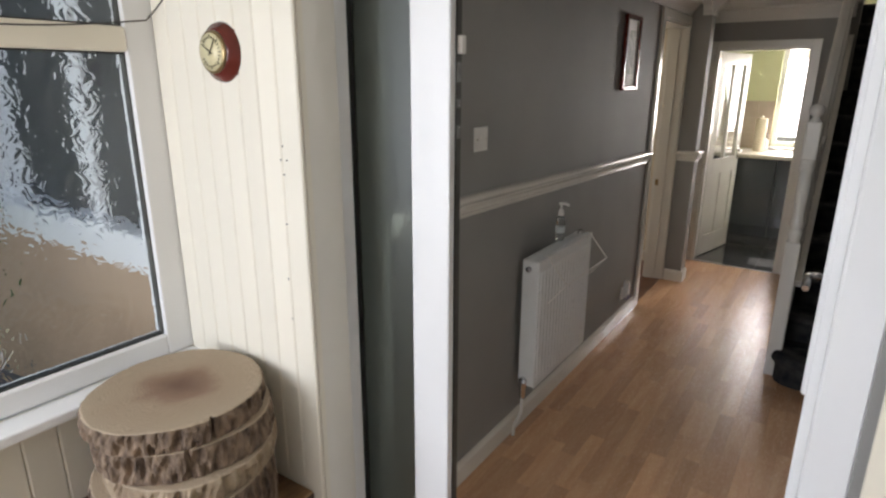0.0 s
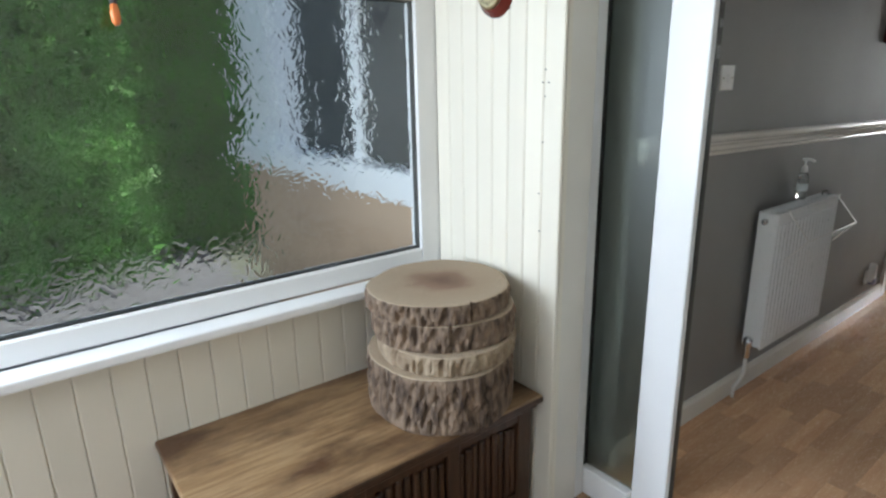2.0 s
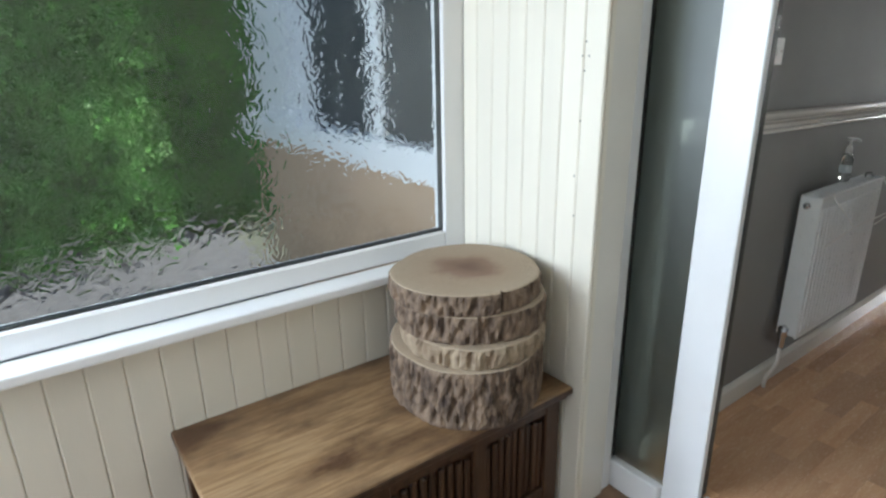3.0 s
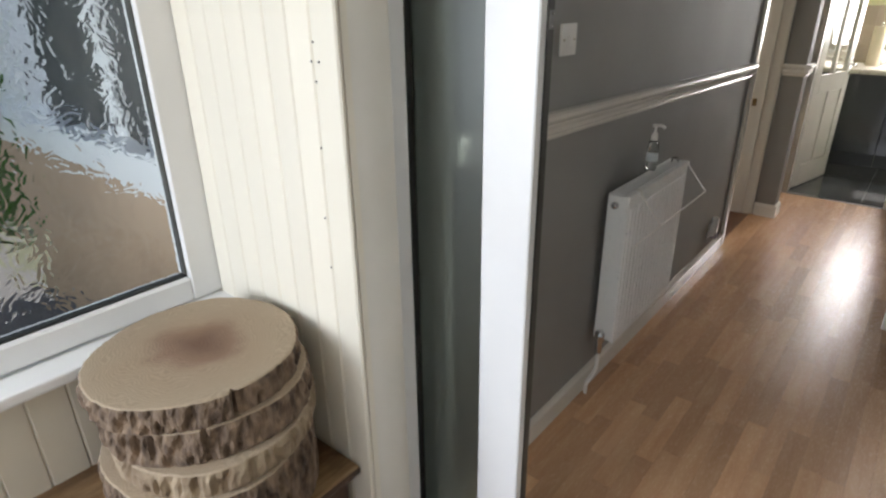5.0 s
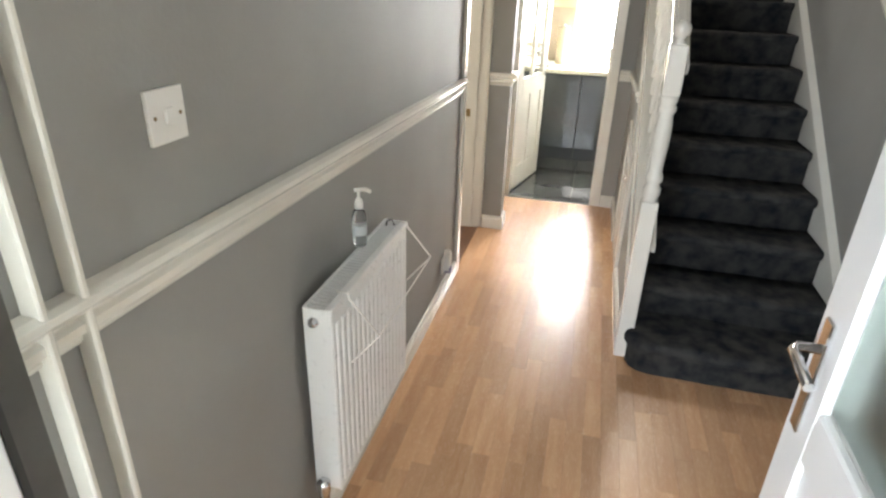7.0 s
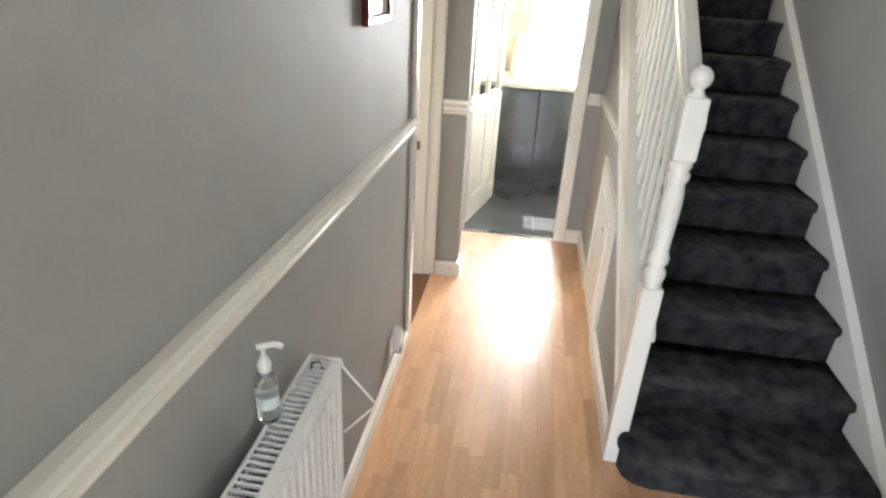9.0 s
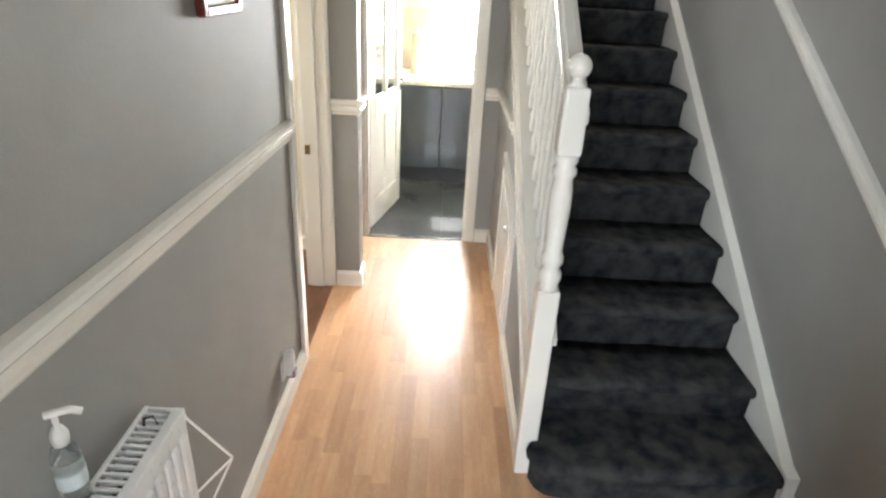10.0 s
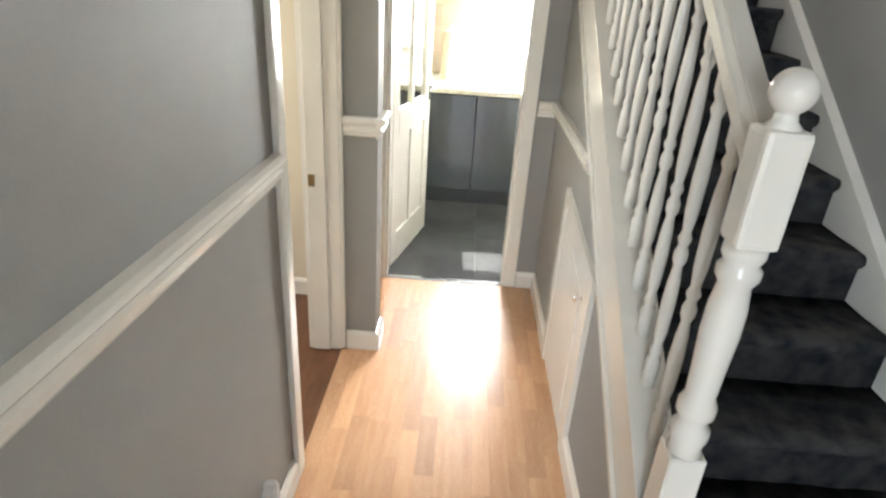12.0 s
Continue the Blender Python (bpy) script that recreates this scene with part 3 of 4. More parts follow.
def step_bm(k):
    """One carpeted step: riser with a rounded nosing and its tread."""
    y0 = 3.392 + 0.2516 * k
    z1 = 0.13 + 0.174 * k
    z0 = z1 - 0.174 if k else 0.0
    x0, x1 = (-0.02, 0.808)
    pts_ = [(y0 + 0.022, z0 - 0.01), (y0 + 0.022, z1 - 0.05), (y0 + 0.006, z1 - 0.04), (y0 - 0.004, z1 - 0.026), (y0 - 0.003, z1 - 0.010), (y0 + 0.008, z1), (y0 + 0.06, z1 + 0.001), (y0 + 0.18, z1), (y0 + 0.275, z1), (y0 + 0.275, z1 - 0.03), (y0 + 0.05, z0 - 0.01)]
    if k == 0:
        pts_[0] = (y0 + 0.022, 0.0)
        pts_[-1] = (y0 + 0.05, 0.0)
    bm_ = bmesh.new()
    n = 28
    rows_ = []
    for i in range(n + 1):
        x = x0 + (x1 - x0) * i / n
        row = []
        for u, v in pts_:
            w = 0.006 * noise.noise(Vector((x * 7, u * 9, v * 9))) + 0.003 * noise.noise(Vector((x * 30, u * 30, v * 30)))
            row.append(bm_.verts.new((x, u + w, v + w * 0.7 if v > 0.01 else v)))
        rows_.append(row)
    for a, b in zip(rows_, rows_[1:]):
        for i in range(len(pts_)):
            f = bm_.faces.new((a[i], a[(i + 1) % len(pts_)], b[(i + 1) % len(pts_)], b[i]))
            f.smooth = True
    bm_.faces.new(rows_[0][::-1]), bm_.faces.new(rows_[-1])
    bmesh.ops.recalc_face_normals(bm_, faces=bm_.faces[:])
    return bm_


for k in range(1, NST):
    part("step", step_bm(k), M_carpet, stair)
# bottom step: rounded end that runs out past the newel post
bm = bmesh.new()
outl = [(0.808, 3.70)]
outl += [(0.808, 3.362), (0.4, 3.358), (0.06, 3.365), (0.0, 3.378), (-0.035, 3.408), (-0.052, 3.455), (-0.05, 3.47), (-0.0185, 3.475), (-0.0185, 3.70)]
lev = [(-0.010, 0.0), (-0.010, 0.10), (0.008, 0.118), (0.012, 0.14), (0.004, 0.157), (-0.02, 0.162)]
cxy = Vector((0.4, 3.55))
rings = []
fine_out = []
for a, b in zip(outl, outl[1:] + outl[:1]):
    steps = max(1, int((Vector(b) - Vector(a)).length / 0.03))
    fine_out += [Vector(a).lerp(Vector(b), i / steps) for i in range(steps)]
for off, z in lev:
    ring = []
    for p in fine_out:
        grow = off if p.y < 3.48 else 0
        w = 0.004 * noise.noise(Vector((p.x * 9, p.y * 9, z * 20)))
        ring.append(bm.verts.new((p.x - (grow if p.x < 0.02 else 0), p.y - grow - (w if p.y < 3.46 else 0), z + (w if z > 0.1 else 0))))
    rings.append(ring)
for a, b in zip(rings, rings[1:]):
    for i in range(len(a)):
        f = bm.faces.new((a[i], a[(i + 1) % len(a)], b[(i + 1) % len(a)], b[i]))
        f.smooth = True
bm.faces.new(rings[-1])
bmesh.ops.recalc_face_normals(bm, faces=bm.faces[:])
part("step", bm, M_carpet, stair, "rounded bottom step")

# wall string with a stepped carpet against it, outer string, capping
yt = 3.392 + 0.2516 * NST
bm = prism(bmesh.new(), [(3.35, 0.0), (3.35, 0.17), (3.40, nose(3.40) + 0.045), (yt, nose(yt) + 0.045), (yt, nose(yt) - 0.25), (3.75, 0.0)], "x", 0.81, XR - 0.001)
part("wall_string", bm, M_white, stair, "white wall string")
ys0, ys1 = 3.56, 6.35


def slope(bm_, y0, y1, za, zb, x0, x1):
    return prism(bm_, [(y0, za + M_S * (y0 - 3.6)), (y1, za + M_S * (y1 - 3.6)), (y1, zb + M_S * (y1 - 3.6)), (y0, zb + M_S * (y0 - 3.6))], "x", x0, x1)


ZS = 0.545
part("outer_string", slope(bmesh.new(), ys0, ys1, 0.30, ZS, -0.075, -0.018), M_white, stair, "white outer string board")
part("string_bead", slope(bmesh.new(), ys0, ys1, 0.305, 0.33, -0.087, -0.0755), M_white, stair)
part("capping", slope(bmesh.new(), ys0, ys1, ZS, ZS + 0.028, -0.088, 0.012), M_white, stair, "white string capping")
bm = slope(bmesh.new(), 3.525, ys1, ZS + 0.765, ZS + 0.84, -0.068, -0.002)
bmesh.ops.bevel(bm, geom=bm.edges[:], offset=0.016, segments=3, affect="EDGES")
part("handrail", bm, M_white, stair, "white painted handrail")

BAL = [(0.0205, 0.0), (0.0205, 0.07), (0.013, 0.08), (0.019, 0.095), (0.012, 0.11), (0.0175, 0.14), (0.0195, 0.21), (0.017, 0.26), (0.012, 0.295), (0.019, 0.31), (0.019, 0.325), (0.012, 0.34), (0.0185, 0.355), (0.012, 0.37), (0.0175, 0.41), (0.0195, 0.48), (0.016, 0.55), (0.012, 0.59), (0.019, 0.605), (0.013, 0.62), (0.0205, 0.635), (0.0205, 0.72)]
first = None
yb = 3.69
while yb < 6.2:
    if first is None:
        first = part("baluster", lathe(bmesh.new(), [(0.84 * r, 1.1 * z) for r, z in BAL], 0, 0, 10), M_white, stair, "turned white baluster")
        first.matrix_world = pose(-0.036, yb, ZS + 0.02 + M_S * (yb - 3.6))
    else:
        b = first.copy()
        scene.collection.objects.link(b)
        b.matrix_world = pose(-0.036, yb, ZS + 0.02 + M_S * (yb - 3.6))
    yb += 0.108

# newel post
nx, ny = -0.055, 3.515
nw = thing("newel_post", (nx, ny, 0), "white turned newel post with a ball top", "newel post")
H = 0.035
part("base_block", B(nx - H, nx + H, ny - H, ny + H, 0, 0.772, bev=0.004), M_white, nw)
TP = [(0.042, 0.70), (0.036, 0.725), (0.044, 0.745), (0.044, 0.765), (0.030, 0.785), (0.043, 0.80), (0.043, 0.82), (0.033, 0.84), (0.036, 0.90), (0.041, 0.98), (0.040, 1.03), (0.033, 1.075), (0.044, 1.09), (0.044, 1.105), (0.034, 1.115), (0.043, 1.13), (0.042, 1.15)]
part("turning", lathe(bmesh.new(), [(0.82 * a, 0.764 + (b - 0.70) * 0.99) for a, b in TP], nx, ny, 20), M_white, nw)
part("cap_block", B(nx - H, nx + H, ny - H, ny + H, 1.208, 1.398, bev=0.010, seg=2), M_white, nw)
bp_ = [(0.030, 1.395), (0.018, 1.408), (0.016, 1.418)] + [(0.034 * math.cos(a), 1.450 + 0.034 * math.sin(a)) for a in [radians(d) for d in range(-62, 90, 12)]] + [(0.003, 1.4838)]
part("ball", lathe(bmesh.new(), bp_, nx, ny, 20), M_white, nw)

# understair cupboard door with a raked head
ud = thing("cupboard_door", (XS, 4.6, 0), "small white understair cupboard door with raked top", "cupboard door")


def rake(a, b, za, zb, z0, x0, x1, nm, mt, par):
    return part(nm, prism(bmesh.new(), [(a, z0), (b, z0), (b, zb), (a, za)], "x", x0, x1), mt, par)


rake(4.27, 4.32, 0.735, 0.74, 0, XS - 0.018, XS, "architrave", M_white, ud)
rake(4.87, 4.92, 0.805, 0.817, 0, XS - 0.018, XS, "architrave", M_white, ud)
part("architrave", prism(bmesh.new(), [(4.32, 0.69), (4.87, 0.755), (4.87, 0.805), (4.32, 0.74)], "x", XS - 0.018, XS), M_white, ud)
lf = rake(4.325, 4.865, 0.685, 0.75, 0.012, XS - 0.012, XS - 0.001, "leaf", M_white, ud)
part("panel", prism(bmesh.new(), [(4.40, 0.10), (4.79, 0.10), (4.79, 0.68), (4.40, 0.605)], "x", XS - 0.017, XS - 0.0121), M_white, ud)
part("knob", lathe(bmesh.new(), [(0.006, 0), (0.006, 0.012), (0.014, 0.018), (0.015, 0.026), (0.008, 0.031)], 0, 0, 12, Matrix.Translation((XS - 0.012, 4.383, 0.602)) @ Matrix.Rotation(radians(-90), 4, "Y")), M_chrome, ud, "chrome knob")

# ---- hall radiator ----
RX, RY0, RY1, RZ0, RZ1 = XL + 0.034, 2.178, 2.79, 0.245, 0.846
XFR = -0.899
rad = thing("radiator", (XL, 2.49, 0.245), "white double panel convector radiator on grey wall", "radiator")
part("back_panel", B(RX, RX + 0.012, RY0 + 0.01, RY1 - 0.01, RZ0, RZ1 - 0.02, bev=0.003), M_rad, rad)
bm = B(XFR - 0.012, XFR - 0.002, RY0 + 0.004, RY1 - 0.004, RZ0, RZ1 - 0.01, bev=0.003)
part("front_panel", bm, M_rad, rad)
nf = 17
for i in range(nf):
    yy = RY0 + 0.03 + i * (RY1 - RY0 - 0.06) / (nf - 1)
    part("flute", B(XFR - 0.004, XFR + 0.004, yy - 0.011, yy + 0.011, RZ0 + 0.03, RZ1 - 0.045, bev=0.0035), M_rad, rad)
part("end_cover", B(RX - 0.003, XFR - 0.003, RY0, RY0 + 0.003, RZ0 + 0.01, RZ1, bev=0.001), M_rad, rad)
part("end_cover", B(RX - 0.003, XFR - 0.003, RY1 - 0.003, RY1, RZ0 + 0.01, RZ1, bev=0.001), M_rad, rad)
gr = part("grille", B(RX - 0.003, RX + 0.006, RY0, RY1, RZ1 - 0.004, RZ1 + 0.004, bev=0.001), M_rad, rad, "slotted top grille")
part("grille_edge", B(XFR - 0.022, XFR, RY0, RY1, RZ1 - 0.012, RZ1 + 0.004, bev=0.004, seg=2), M_rad, gr)
ns = 36
for i in range(ns + 1):
    yy = RY0 + 0.004 + i * (RY1 - RY0 - 0.008) / ns
    part("grille_bar", B(RX + 0.006, XFR - 0.022, yy - 0.0026, yy + 0.0026, RZ1 - 0.006, RZ1 + 0.002), M_rad, gr)
# solid near-black filler that paints the shade below the grille
part("core", B(RX + 0.014, XFR - 0.014, RY0 + 0.01, RY1 - 0.01, RZ0 + 0.02, RZ1 - 0.05), M_dark, rad, "dark block for the shade between the radiator panels")
part("plug", lathe(bmesh.new(), [(0.014, 0), (0.014, 0.006), (0.009, 0.009), (0.009, 0.014)], 0, 0, 12, Matrix.Translation((XL + 0.06, RY0, 0.81)) @ Matrix.Rotation(radians(90), 4, "X")), M_chrome, rad, "chrome blanking plug")
vx = XL + 0.065
part("valve", lathe(bmesh.new(), [(0.010, 0.20), (0.014, 0.215), (0.014, 0.25), (0.018, 0.255), (0.02, 0.29), (0.012, 0.30)], vx, RY0 - 0.02, 12), M_chrome, rad, "chrome lockshield valve")
part("valve_tail", tube(bmesh.new(), [(vx, RY0 - 0.02, 0.272), (vx, RY0 + 0.012, 0.272)], 0.011), M_chrome, rad)
part("pipe", tube(bmesh.new(), [(vx, RY0 - 0.02, 0.21), (vx, RY0 - 0.02, 0.13), (vx - 0.015, RY0 - 0.022, 0.085), (vx - 0.03, RY0 - 0.03, 0.05), (vx - 0.032, RY0 - 0.032, -0.006)], 0.008), M_plastic, rad, "white painted pipe")
part("bracket", B(XL - 0.001, RX, RY0 + 0.1, RY0 + 0.13, RZ0 + 0.1, RZ1 - 0.1), M_rad, rad)
part("bracket", B(XL - 0.001, RX, RY1 - 0.13, RY1 - 0.1, RZ0 + 0.1, RZ1 - 0.1), M_rad, rad)

# over-radiator drying rail of bent white wire
air = thing("radiator_airer", (XFR, 2.5, 0.80), "white wire airer hooked over the radiator front", "airer")


def wire_arm(y, out):
    return [(XFR - 0.03, y, RZ1 + 0.006), (XFR + 0.004, y, RZ1 + 0.006), (XFR + 0.006, y, RZ1 - 0.01), (XFR + out, y, RZ1 - 0.108), (XFR + out - 0.002, y, RZ1 - 0.113), (XFR + 0.006, y, RZ1 - 0.21)]


part("wire_arm", tube(bmesh.new(), wire_arm(2.27, 0.088), 0.0028, 6), M_plastic, air)
part("wire_arm", tube(bmesh.new(), wire_arm(2.775, 0.088), 0.0028, 6), M_plastic, air)
for o, z in ((0.088, -0.11),):
    part("wire_bar", tube(bmesh.new(), [(XFR + o, 2.27, RZ1 + z), (XFR + o, 2.775, RZ1 + z)], 0.0024, 6), M_plastic, air)
part("hook", tube(bmesh.new(), [(XFR - 0.055, 2.735, RZ1 + 0.003), (XFR - 0.053, 2.735, RZ1 + 0.02), (XFR - 0.035, 2.735, RZ1 + 0.027), (XFR - 0.028, 2.735, RZ1 + 0.008)], 0.003, 6), M_ink, air, "dark bent wire hook")

# gel pump bottle in the gap behind the radiator grille
bx, by, bz = XL + 0.033, 2.56, RZ1 + 0.005
gel = thing("gel_bottle", (bx, by, bz), "clear pump bottle of hand gel on the radiator", "bottle")
part("body", lathe(bmesh.new(), [(0.018, bz), (0.022, bz + 0.008), (0.022, bz + 0.095), (0.017, bz + 0.112), (0.010, bz + 0.118), (0.009, bz + 0.124)], bx, by, 16), M_gel, gel)
part("label", lathe(bmesh.new(), [(0.0224, bz + 0.038), (0.0226, bz + 0.039), (0.0226, bz + 0.066), (0.0224, bz + 0.067)], bx, by, 16), M_label, gel, "small clear-white wrap label")
part("collar", lathe(bmesh.new(), [(0.012, bz + 0.12), (0.0135, bz + 0.136), (0.009, bz + 0.15), (0.0045, bz + 0.152), (0.0045, bz + 0.172)], bx, by, 14), M_plastic, gel)
part("pump_head", tube(bmesh.new(), [(bx - 0.010, by - 0.006, bz + 0.177), (bx, by, bz + 0.178), (bx + 0.018, by + 0.012, bz + 0.177), (bx + 0.030, by + 0.02, bz + 0.168)], 0.006, 8), M_plastic, gel)

# light switch
sw = thing("light_switch", (XL, 1.845, 1.385), "white plastic light switch on grey wall", "switch")
part("plate", B(XL, XL + 0.009, 1.802, 1.888, 1.342, 1.428, bev=0.003, seg=2), M_plastic, sw)
part("rocker", B(XL + 0.0085, XL + 0.014, 1.835, 1.855, 1.372, 1.398, bev=0.002), M_plastic, sw)
for dy in (-0.03, 0.03):
    part("screw", lathe(bmesh.new(), [(0.0035, 0), (0.0035, 0.0008)], 0, 0, 10, Matrix.Translation((XL + 0.009, 1.845 + dy, 1.385)) @ Matrix.Rotation(radians(90), 4, "Y")), M_brass, sw)

# plug-in air freshener low on the wall
sk = thing("plug_in_freshener", (XL, 3.79, 0.21), "white plug-in air freshener in a low socket", "air freshener")
part("socket_plate", B(XL, XL + 0.008, 3.745, 3.83, 0.155, 0.24, bev=0.002), M_plastic, sk)
bm = prism(bmesh.new(), [(3.765, 0.165), (3.812, 0.165), (3.812, 0.22), (3.803, 0.275), (3.788, 0.292), (3.774, 0.275), (3.765, 0.22)], "x", XL + 0.008, XL + 0.045)
bmesh.ops.bevel(bm, geom=bm.edges[:], offset=0.006, segments=2, affect="EDGES")
part("body", bm, M_plastic, sk)
part("refill", B(XL + 0.012, XL + 0.05, 3.77, 3.807, 0.155, 0.195, bev=0.006), M_shade, sk, "dark purple refill")

# framed print
PY0, PY1, PZ0, PZ1 = 3.35, 3.62, 1.535, 1.94
pic = thing("framed_print", (XL, (PY0 + PY1) / 2, PZ0), "small print in a dark wooden frame on grey wall", "picture")
for a in ((PY0, PY0 + 0.025, PZ0, PZ1), (PY1 - 0.025, PY1, PZ0, PZ1), (PY0 + 0.025, PY1 - 0.025, PZ0, PZ0 + 0.025), (PY0 + 0.025, PY1 - 0.025, PZ1 - 0.025, PZ1)):
    part("frame_bar", B(XL, XL + 0.022, *a, bev=0.004), M_mahog, pic)
part("mount", B(XL, XL + 0.010, PY0 + 0.025, PY1 - 0.025, PZ0 + 0.025, PZ1 - 0.025), M_paper, pic)
part("print", B(XL + 0.010, XL + 0.0112, PY0 + 0.075, PY1 - 0.075, PZ0 + 0.09, PZ1 - 0.08), M_leaf_art, pic, "faded green print")

# two thin white beads down the wall by the front door
for y in (1.535, 1.60):
    bd = struct("trim", B(XL, XL + 0.034, y - 0.006, y + 0.006, 0, ZC, bev=0.003), M_white, "thin white upright bead on the hall wall", "trim")

# ---- front door frame with sidelight ----
ff = thing("door_1", (-0.4, 1.31, ZP), "white upvc front door frame with frosted sidelight", "door frame", kind="structure")
part("jamb", B(-1.215, -1.105, 1.255, 1.335, ZP, 2.2, bev=0.004), M_upvc, ff)
part("jamb_bead", B(-1.107, -1.098, 1.27, 1.30, ZP + 0.05, 2.15), M_dark, ff, "black glazing gasket")
pn = part("sidelight_pane", B(-1.105, -0.895, 1.292, 1.306, -0.02, 2.1), M_frost, ff, "frosted glass sidelight")
pn.visible_shadow = False
part("sidelight_sill", B(-1.105, -0.895, 1.26, 1.335, ZP, -0.02, bev=0.003), M_upvc, ff)
part("post", B(-0.895, -0.768, 1.285, 1.312, ZP, 2.2, bev=0.003), M_upvc, ff, "white post between sidelight and door")
part("post_back", B(-0.893, -0.775, 1.312, 1.350, ZP, 2.2), M_rebate, ff, "dark grey lock rebate")
part("seal", B(-0.7755, -0.768, 1.312, 1.318, ZP + 0.1, 2.1), M_dark, ff)
for z, h in ((1.44, 0.035), (1.52, 0.022), (1.585, 0.05)):
    lk = part("lock_keep", B(-0.775, -0.771, 1.326, 1.344, z, z + h, bev=0.0012), M_steel, ff, "steel lock keep")
    for dz in (0.006, h - 0.006):
        part("screw", lathe(bmesh.new(), [(0.003, 0), (0.0025, 0.0008)], 0, 0, 8, Matrix.Translation((-0.771, 1.335, z + dz)) @ Matrix.Rotation(radians(90), 4, "Y")), M_chrome, lk)
part("keep_block", B(-0.775, -0.758, 1.324, 1.348, 1.655, 1.70, bev=0.003), M_plastic, ff, "white plastic packer block")
part("rebate_ridge", B(-0.775, -0.769, 1.318, 1.321, ZP + 0.1, 2.1), M_rebate, ff)
part("hinge_jamb", B(0.12, 0.20, 1.255, 1.335, ZP, 2.2, bev=0.004), M_upvc, ff)
part("head", B(-1.215, 0.20, 1.255, 1.335, 2.2, 2.29, bev=0.004), M_upvc, ff)
part("sill", B(-0.765, 0.12, 1.20, 1.335, ZP, 0.008, bev=0.004), M_upvc, ff, "white threshold")
struct("wall_front", B(0.20, XR + 0.12, YB + 0.02, YF, ZP - 0.1, 2.6), M_wall, "front wall beside the door", "wall")
struct("wall_front_head", B(-1.3, 0.20, YB + 0.02, YF, 2.29, 2.6), M_ceil, "wall over the front door", "wall")
struct("wall_front_corner", B(-1.9, -1.216, YB + 0.02, YF, ZP - 0.1, 2.6), M_white, "white wall return beside the front door", "wall")
struct("trim", B(-1.216, -1.072, YB + 0.004, 1.20, ZP, 2.29, bev=0.006), M_white, "white painted door reveal", "trim")
struct("trim", B(-1.216, -1.084, 1.20, 1.255, ZP, 2.29, bev=0.003), M_upvc, "white upvc frame extension", "trim")

# front door leaf: stands open into the hall
fd = thing("front_door", (0, 0, 0), "white upvc front door with glazed panel standing open", "door")
DW = 0.78
part("stile", B(0, 0.11, 0, 0.05, 0.02, 2.02, bev=0.003), M_upvc, fd)
part("stile", B(DW - 0.11, DW, 0, 0.05, 0.02, 2.02, bev=0.003), M_upvc, fd)
for z0, z1 in ((0.02, 0.16), (0.80, 0.92), (1.90, 2.02)):
    part("rail", B(0.11, DW - 0.11, 0, 0.05, z0, z1, bev=0.003), M_upvc, fd)
part("lower_panel", B(0.11, DW - 0.11, 0.012, 0.038, 0.16, 0.80), M_upvc, fd)
part("panel_field", B(0.16, DW - 0.16, 0.004, 0.046, 0.21, 0.75, bev=0.008, seg=2), M_upvc, fd)
pn = part("pane", B(0.11, DW - 0.11, 0.02, 0.03, 0.92, 1.90), M_frost, fd, "frosted glass pane")
pn.visible_shadow = False
for s in (0, 1):
    y0, y1 = ((-0.010, 0.011), (0.039, 0.060))[s]
    for a in ((0.105, 0.135, 0.90, 1.92), (DW - 0.135, DW - 0.105, 0.90, 1.92), (0.135, DW - 0.135, 0.90, 0.93), (0.135, DW - 0.135, 1.89, 1.92)):
        part("glazing_bead", B(a[0], a[1], y0, y1, a[2], a[3], bev=0.005), M_upvc, fd)
    yh = (-0.001, 0.051)[s]
    sg = (-1, 1)[s]
    h = part("handle", B(DW - 0.072, DW - 0.036, min(yh, yh + sg * 0.008), max(yh, yh + sg * 0.008), 0.83, 1.07, bev=0.003), M_chrome, fd, "chrome lever handle on a long plate")
    part("lever", tube(bmesh.new(), [(DW - 0.054, yh, 1.01), (DW - 0.054, yh + sg * 0.045, 1.01), (DW - 0.07, yh + sg * 0.055, 1.01), (DW - 0.17, yh + sg * 0.053, 1.0)], 0.010), M_chrome, h)
part("lock_strip", B(DW, DW + 0.002, 0.014, 0.034, 0.3, 1.75), M_chrome, fd, "steel lock strip")
kb = part("keys", tube(bmesh.new(), [(DW - 0.054, -0.012, 0.93), (DW - 0.054, -0.03, 0.925), (DW - 0.054, -0.034, 0.90), (DW - 0.052, -0.03, 0.87)], 0.005), M_chrome, fd, "bunch of keys hanging in the lock")
part("key", B(DW - 0.062, DW - 0.044, -0.036, -0.030, 0.80, 0.87, bev=0.002), M_brass, kb)
part("key_tag", B(DW - 0.05, DW - 0.028, -0.040, -0.034, 0.775, 0.83, bev=0.002), M_red, kb)
part("key_tag", B(DW - 0.076, DW - 0.060, -0.037, -0.031, 0.755, 0.80, bev=0.002), M_yellow, kb)
fd.matrix_world = pose(0.15, 1.345, 0.0, 0, 0, DOORYAW)

# ---- porch ----
pf = struct("floor_porch", B(-1.9, 1.3, -1.9, YB + 0.26, ZP - 0.12, ZP), mat("porch_floor", (0.28, 0.17, 0.10), 0.6, 0.3, 10), "brown porch floor", "floor")
struct("ceiling_porch", B(-1.9, 1.3, -1.9, YF, 2.45, 2.55), M_board, "cream boarded porch ceiling", "ceiling")
struct("wall_porch_east", B(1.2, 1.3, -1.9, YB + 0.02, ZP, 2.45), M_board, "cream porch wall", "wall")
